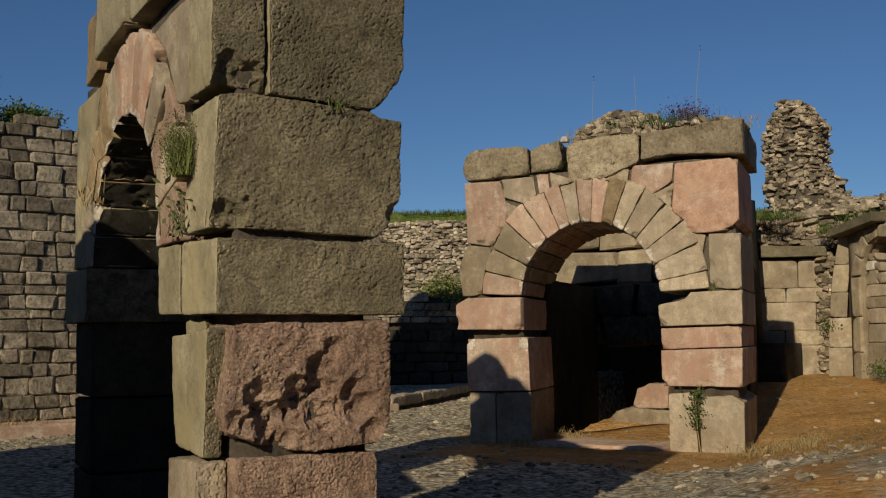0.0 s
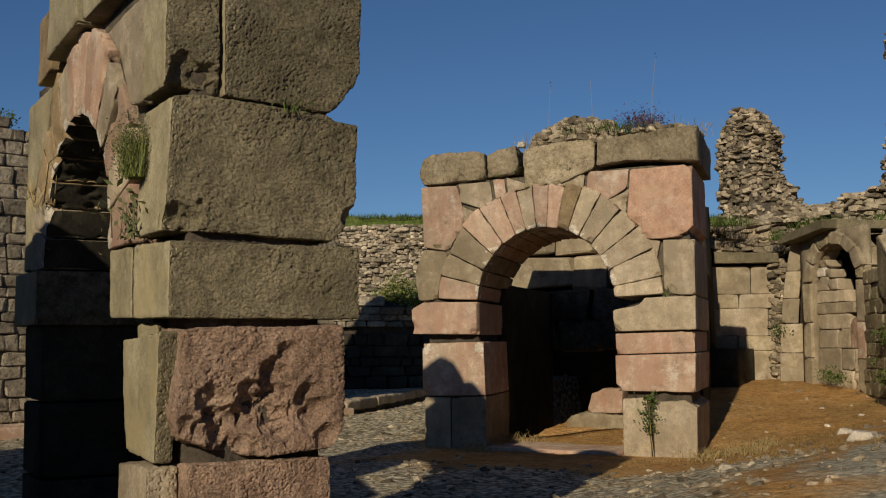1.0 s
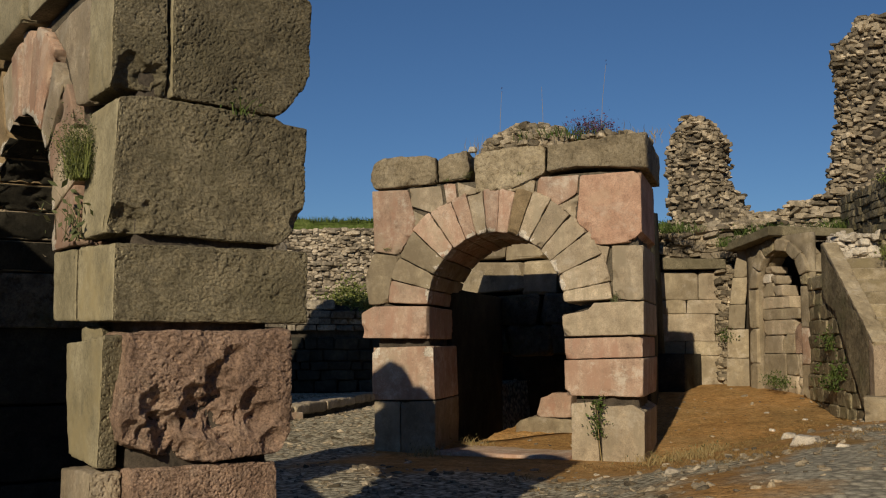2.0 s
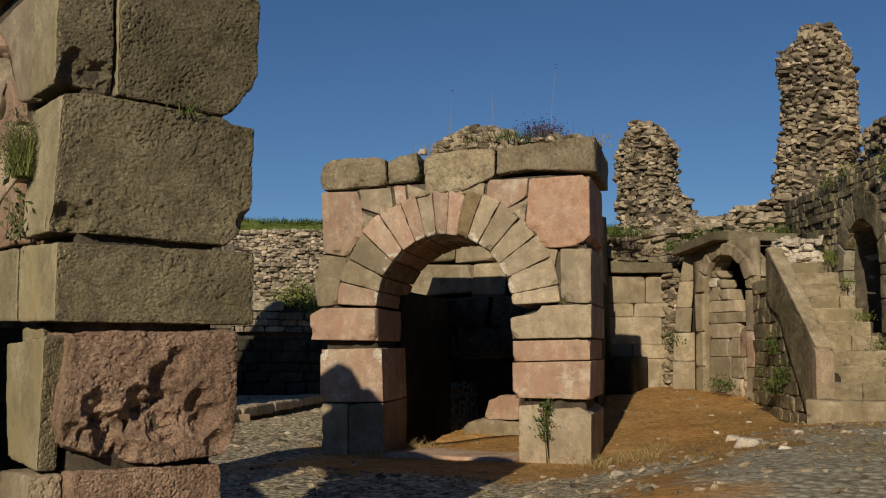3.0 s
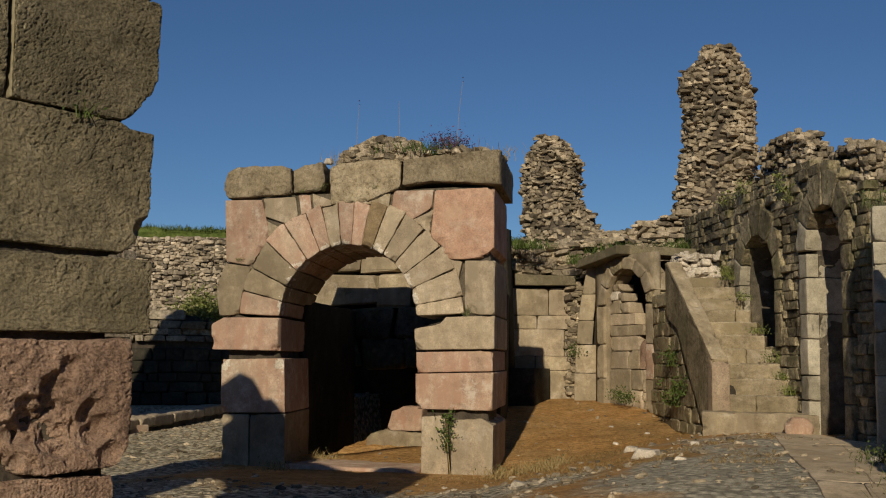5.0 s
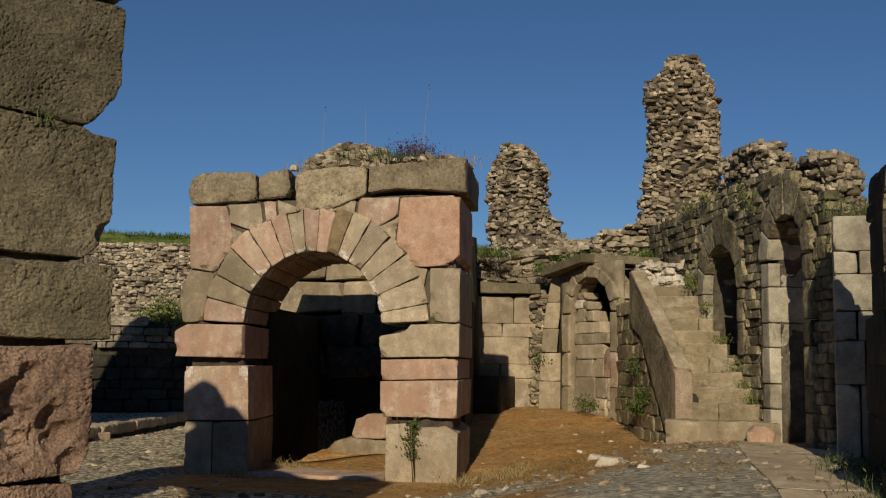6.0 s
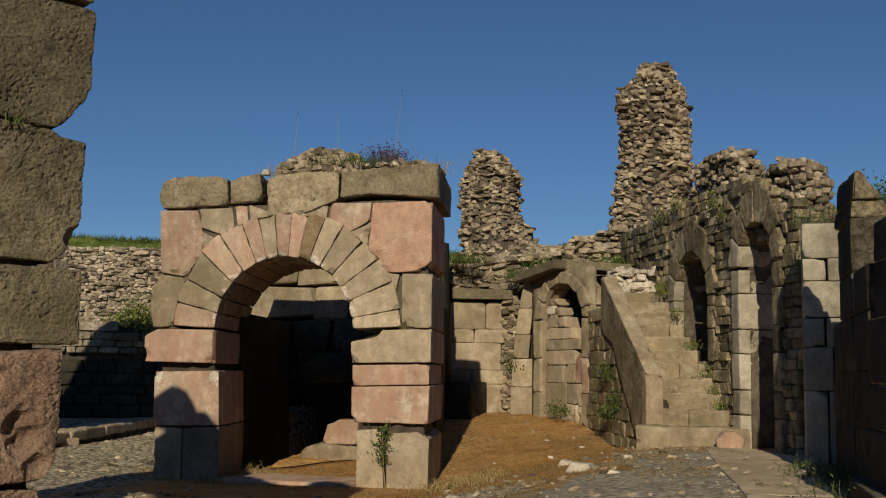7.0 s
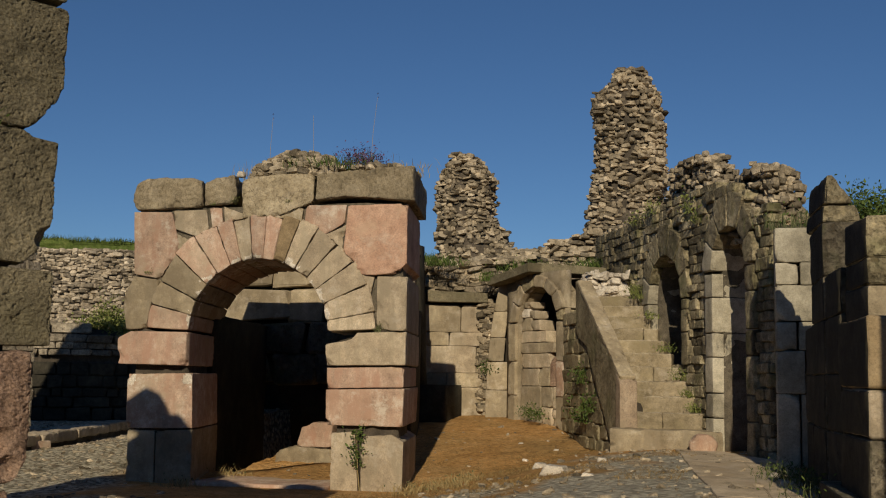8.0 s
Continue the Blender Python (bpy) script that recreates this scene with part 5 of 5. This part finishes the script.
def bush(name, m, radius, n, leaf, material, label, seed, squash=0.8, category="bush"):
    """A shrub: forked stems with clumps of small leaves and gaps between them."""
    rnd = random.Random(seed)
    ob = thing(name, m, label, category)
    spots = []
    for i in range(9):
        a, e = rnd.uniform(0, 6.28), rnd.uniform(0.25, 1.3)
        tip = Vector((math.cos(a) * math.cos(e), math.sin(a) * math.cos(e), math.sin(e) * squash)) * radius * rnd.uniform(0.7, 1.05)
        stem("stem", [(0, 0, 0), tip * 0.5 + Vector((0, 0, 0.08 * radius)), tip], 0.02 * radius, 0.006 * radius, STRAW, ob)
        for _ in range(n // 9):
            k = rnd.uniform(0.35, 1.08)
            spots.append(tip * k + Vector((rnd.gauss(0, 0.17), rnd.gauss(0, 0.17), rnd.gauss(0, 0.15))) * radius)
    leaves("foliage", [p for p in spots if p.z > -0.1 * radius], leaf, material, ob, seed=seed)
    return ob


# on the near pier
weed = tuft("wall_weed", NEAR @ pose(-0.06, 0.42, 2.23), 420, (0.025, 0.035), 0.27, OLIVE, "feathery green weed growing from a joint of the pier", 1, 0.20, 3200, DULL, 0.0016, leaf_size=0.006, loose=0.18)
tuft("wall_weed", NEAR @ pose(-0.03, 0.52, 1.93), 22, (0.03, 0.05), 0.26, DULL, "small dry weed in a joint of the pier", 2, 0.35, 60, DULL, 0.003)
tuft("wall_weed", NEAR @ pose(0.62, -0.03, 2.55), 10, (0.03, 0.01), 0.10, LEAF, "tiny green weed in a block joint", 3, 0.5, 20, LEAF, 0.003)
tuft("dry_grass", NEAR @ pose(-0.05, 2.95, 2.35), 24, (0.05, 0.12), 0.35, STRAW, "dry straw hanging on the old arch", 4, 0.5, width=0.004)
# on the lit arch
tuft("grass_tuft", pose(-4.95, YA + 0.35, 3.92), 420, (0.26, 0.2), 0.17, LEAF, "green grass growing on top of the arch", 5, 0.4)
tuft("flowering_weed", pose(-4.56, YA + 0.4, 3.93), 140, (0.11, 0.1), 0.26, DULL, "weed with dark purple flowers on the arch", 6, 0.20, 900, BLOOM, 0.003, leaf_size=0.016)
tuft("dry_grass", pose(-6.0, YA + 0.3, 3.84), 40, (0.08, 0.1), 0.25, STRAW, "pale dry grass on the arch", 7, 0.2, width=0.003)
tuft("dry_grass", pose(-4.1, YA + 0.4, 3.90), 120, (0.25, 0.2), 0.10, STRAW, "short dry grass on the arch", 8, 0.4, width=0.004)
for x, dx, z, head in ((-5.18, -0.02, 4.65, 0), (-4.42, 0.07, 4.84, 1), (-5.78, 0.03, 4.64, 1)):
    st = thing("dry_stalk", pose(x, YA + 0.35, 3.95), "tall pale dry flower stalk on the arch", "plant", "dry stalks")
    stem("stalk", [(0, 0, 0), (dx * 0.3, 0, (z - 3.95) * 0.5), (dx, 0, z - 3.95)], 0.003, 0.0015, STRAW, st)
    if head:
        leaves("seed_head", [(dx + 0.012 * (i % 2), 0, z - 3.95 + 0.016 * i) for i in range(5)], 0.014, BLOOM, st)
part("pale_stone", prism([(-0.05, 0), (0.05, 0), (0.04, 0.07), (-0.03, 0.08)], 0, 0.1, "xz", 0.02, 0.05, 0.01, 0, 3), LIME)
bpy.data.objects["pale_stone"].location = (-6.03, YA + 0.02, 3.83)
tagged(bpy.data.objects["pale_stone"], "small white stone lying on the arch", "stone")
ivy = thing("creeper", pose(-4.38, YA - 0.05, 0.3), "green creeper in the joint of the pier", "plant")
irnd = random.Random(12)
leaves("foliage", [(irnd.gauss(0, 0.06), irnd.uniform(-0.03, 0.02), irnd.uniform(0.0, 0.46) + abs(irnd.gauss(0, 0.03))) for _ in range(200)], 0.022, LEAF, ivy, seed=3)
stem("stem", [(0.05, 0, -0.25), (0.02, 0, 0.0), (0.0, 0, 0.4)], 0.006, 0.003, STRAW, ivy)
for i, (x, z, h) in enumerate(((-6.08, 3.50, 0.07), (-6.35, 3.47, 0.05), (-7.2, 2.62, 0.05), (-5.35, 3.48, 0.05))):
    tuft("wall_weed", pose(x, YA - 0.03, z), 12, (0.03, 0.01), h, DULL, "tiny dry weed in a joint of the arch", 120 + i, 0.5, 26, OLIVE, 0.003, group="weeds on the arch", leaf_size=0.010)
tuft("wall_weed", pose(-4.15, YA - 0.02, 1.9), 14, (0.02, 0.01), 0.12, DULL, "small weed on a ledge of the arch", 9, 0.3, 30, DULL, 0.003)
for i, (x, y) in enumerate(((-3.55, 12.6), (-3.35, 12.9), (-3.2, 13.3), (-3.6, 12.2), (-3.1, 12.4), (-6.35, 13.4), (-6.5, 12.4))):
    tuft("dry_grass", pose(x, y, ground_z(x, y)), 90, (0.12, 0.12), 0.14, STRAW, "dry yellow grass at the foot of the arch", 20 + i, 0.5, 30, DULL, 0.004, group="dry grass by the arch")
# left and far left
bush("shrub", pose(-14.0, 23.0, 2.05), 0.92, 5500, 0.035, OLIVE, "green shrub growing on the terrace wall", 31)
bush("shrub", LW @ pose(3.6, 0.7, 4.55), 0.5, 3600, 0.03, LEAF, "dark green shrub on top of the coursed wall", 32, 0.7)
bush("shrub", LW @ pose(2.75, 0.8, 4.5), 0.75, 4500, 0.035, LEAF, "dark green shrub on top of the coursed wall", 33, 0.7)
tuft("wall_weed", LW @ pose(3.0, -0.3, 0.2), 120, (0.5, 0.12), 0.14, STRAW, "dry weeds on the plinth of the wall", 34, 0.4, 80, DULL, 0.005)
turf = part("bank_turf", prism([(0, 0.5), (22, 0.5), (22, 9), (0, 9)], 5.0, 5.62, "xy", 0.1, 0.5, 0.1, 0, 9), TURF)
turf.matrix_world = pose(-28, 27.4, 0, 0, 0, 31.5)
tagged(turf, "green turf on top of the rubble bank", "grass", kind="structure")
grass_rnd = random.Random(40)
bank_grass = blades("bank_grass", [(grass_rnd.uniform(0, 22), grass_rnd.uniform(0.4, 4.0), 5.58) for _ in range(16000)], 0.22, 0.35, LEAF, None, 41, 0.012)
bank_grass.matrix_world = pose(-28, 27.4, 0, 0, 0, 31.5)
tagged(bank_grass, "green grass along the top of the bank", "grass", kind="stuff")
# back and right
for i, (x, y, z, r, n) in enumerate(((-6.8, 25.2, 3.95, 0.3, 240), (-5.0, 26.2, 3.9, 0.35, 260), (-3.2, 25.2, 3.85, 0.3, 240), (-5.6, 25.5, 3.6, 0.2, 100), (-1.9, 22.9, 2.85, 0.2, 100))):
    tuft("grass_tuft", pose(KB * x, KB * y, bz(z)), n, (r * 0.7, r * 0.5), 0.2, LEAF, "green grass growing on broken masonry", 50 + i, 0.4, 60, LEAF, 0.006, group="grass on the ruins")
for i, (k, h) in enumerate(((0.3, 0.14), (1.2, 0.12), (2.3, 0.16), (4.2, 0.12), (6.6, 0.13), (8.2, 0.2), (8.6, 0.16))):
    tuft("wall_weed", pose(-0.56 - 0.1113 * k, 14.66 + 0.25 * k, 0.93 + 0.2 * k), 26, (0.06, 0.04), h, OLIVE, "yellow-green weeds in the corner of the stairs", 110 + i, 0.5, 110, OLIVE, 0.004, group="weeds on the stairs", leaf_size=0.014)
for i, (x, y, z, h) in enumerate(((-5.75, 25.5, 1.45, 0.22), (-3.0, 21.9, 1.3, 0.25), (-2.75, 21.3, 0.75, 0.3), (-4.55, 24.3, 0.55, 0.2), (-4.3, 24.0, 0.5, 0.2), (-2.95, 21.7, 0.55, 0.28))):
    tuft("wall_weed", pose(KB * x, KB * y, bz(z)), 20, (0.07, 0.05), h, LEAF, "leafy green weed at the wall", 60 + i, 0.35, 150, LEAF, 0.004, group="weeds at the walls")
bush("shrub", pose(1.48, 13.3, 2.99), 0.68, 6500, 0.022, LEAF, "leafy green shrub behind the broken wall", 71)
tuft("dry_grass", pose(KA * 0.95, KA * 19.6, az(3.92)), 160, (0.2, 0.1), 0.20, DULL, "tall grass on top of the pier", 72, 0.35, 60, LEAF, 0.004)
for i, (x, y) in enumerate(((0.43, 10.1), (0.50, 9.2), (0.56, 8.4), (0.58, 7.7), (0.36, 10.7))):
    tuft("grass_tuft", pose(x, y, ground_z(x, y)), 80, (0.12, 0.25), 0.16, DULL, "weeds along the foot of the wall", 80 + i, 0.45, 90, LEAF, 0.004, group="weeds by the way")
for i, (x, y, s) in enumerate(((0.30, 10.6, 0.09), (0.36, 9.7, 0.08), (-1.8, 11.3, 0.16), (-2.3, 13.3, 0.1), (-2.8, 10.2, 0.09), (-1.35, 10.4, 0.07), (-1.5, 12.6, 0.06), (-2.9, 15.4, 0.06), (-3.2, 16.6, 0.05), (-2.6, 16.2, 0.06))):
    ob = part("loose_stone", prism([(-s, 0), (s, 0), (s * 0.7, s * 0.7), (-s * 0.6, s * 0.8)], -s * 0.7, s * 0.7, "xz", s * 0.2, 0.07, 0.02, 0, 400 + i), LIME)
    ob.location = (x, y, ground_z(x, y) - 0.02)
    tagged(ob, "pale loose stone lying on the ground", "stone", "loose stones")

boulder = part("round_stone", prism([(-0.15, 0.0), (0.14, 0.0), (0.17, 0.12), (0.09, 0.21), (-0.08, 0.22), (-0.17, 0.12)], -0.12, 0.12, "xz", 0.05, 0.04, 0.015, 0, 431), ROSE)
boulder.location = (-0.47, 14.02, ground_z(-0.47, 14.02) - 0.01)
tagged(boulder, "rounded pale pink stone lying before the stairs", "stone")

for i, (u, d, z, h) in enumerate(((-5.6, -0.03, 5.30, 0.22), (-3.4, -0.03, 5.05, 0.26), (-2.9, -0.03, 4.75, 0.2), (-6.8, -0.03, 5.2, 0.2))):
    tuft("wall_weed", ap(0.3, 21.5, -66) @ pose(KA * u, d, az(z) - 0.05), 20, (0.10, 0.03), h, DULL, "green weed growing from the arcaded wall", 95 + i, 0.4, 90, OLIVE, 0.004, group="weeds on the arcade")

# gravel and small stones on the ground
prn = random.Random(5)
small = []
for _ in range(9000):
    x, y = prn.uniform(-15, 1.2), prn.uniform(7.5, 21)
    if (y > 11 and -7.3 < x < -2.0 and prn.random() < 0.9) or (x > -2.0 and prn.random() < 0.4):
        continue
    s = prn.choice((0.012, 0.016, 0.02, 0.03, 0.045)) * prn.uniform(0.7, 1.4)
    small.append(trs(x, y, ground_z(x, y) + s * 0.05, s * 1.6, s * 1.3, s * 0.6, prn.gauss(0, 0.3), prn.gauss(0, 0.3), prn.uniform(0, 6)))
tagged(heap("gravel", small, RUBBLE), "loose pale gravel strewn over the ground", "gravel", kind="stuff")
dry = []
for _ in range(9000):
    x, y = prn.uniform(-4.6, -0.5), prn.uniform(9.8, 16)
    if noise.noise(Vector((x * 0.9, y * 0.9, 2))) > 0.05:
        dry.append((x, y, ground_z(x, y)))
tagged(blades("dry_turf", dry, 0.03, 0.9, BROWN, None, 6, 0.004), "thin dry grass on the orange earth", "grass", kind="stuff")
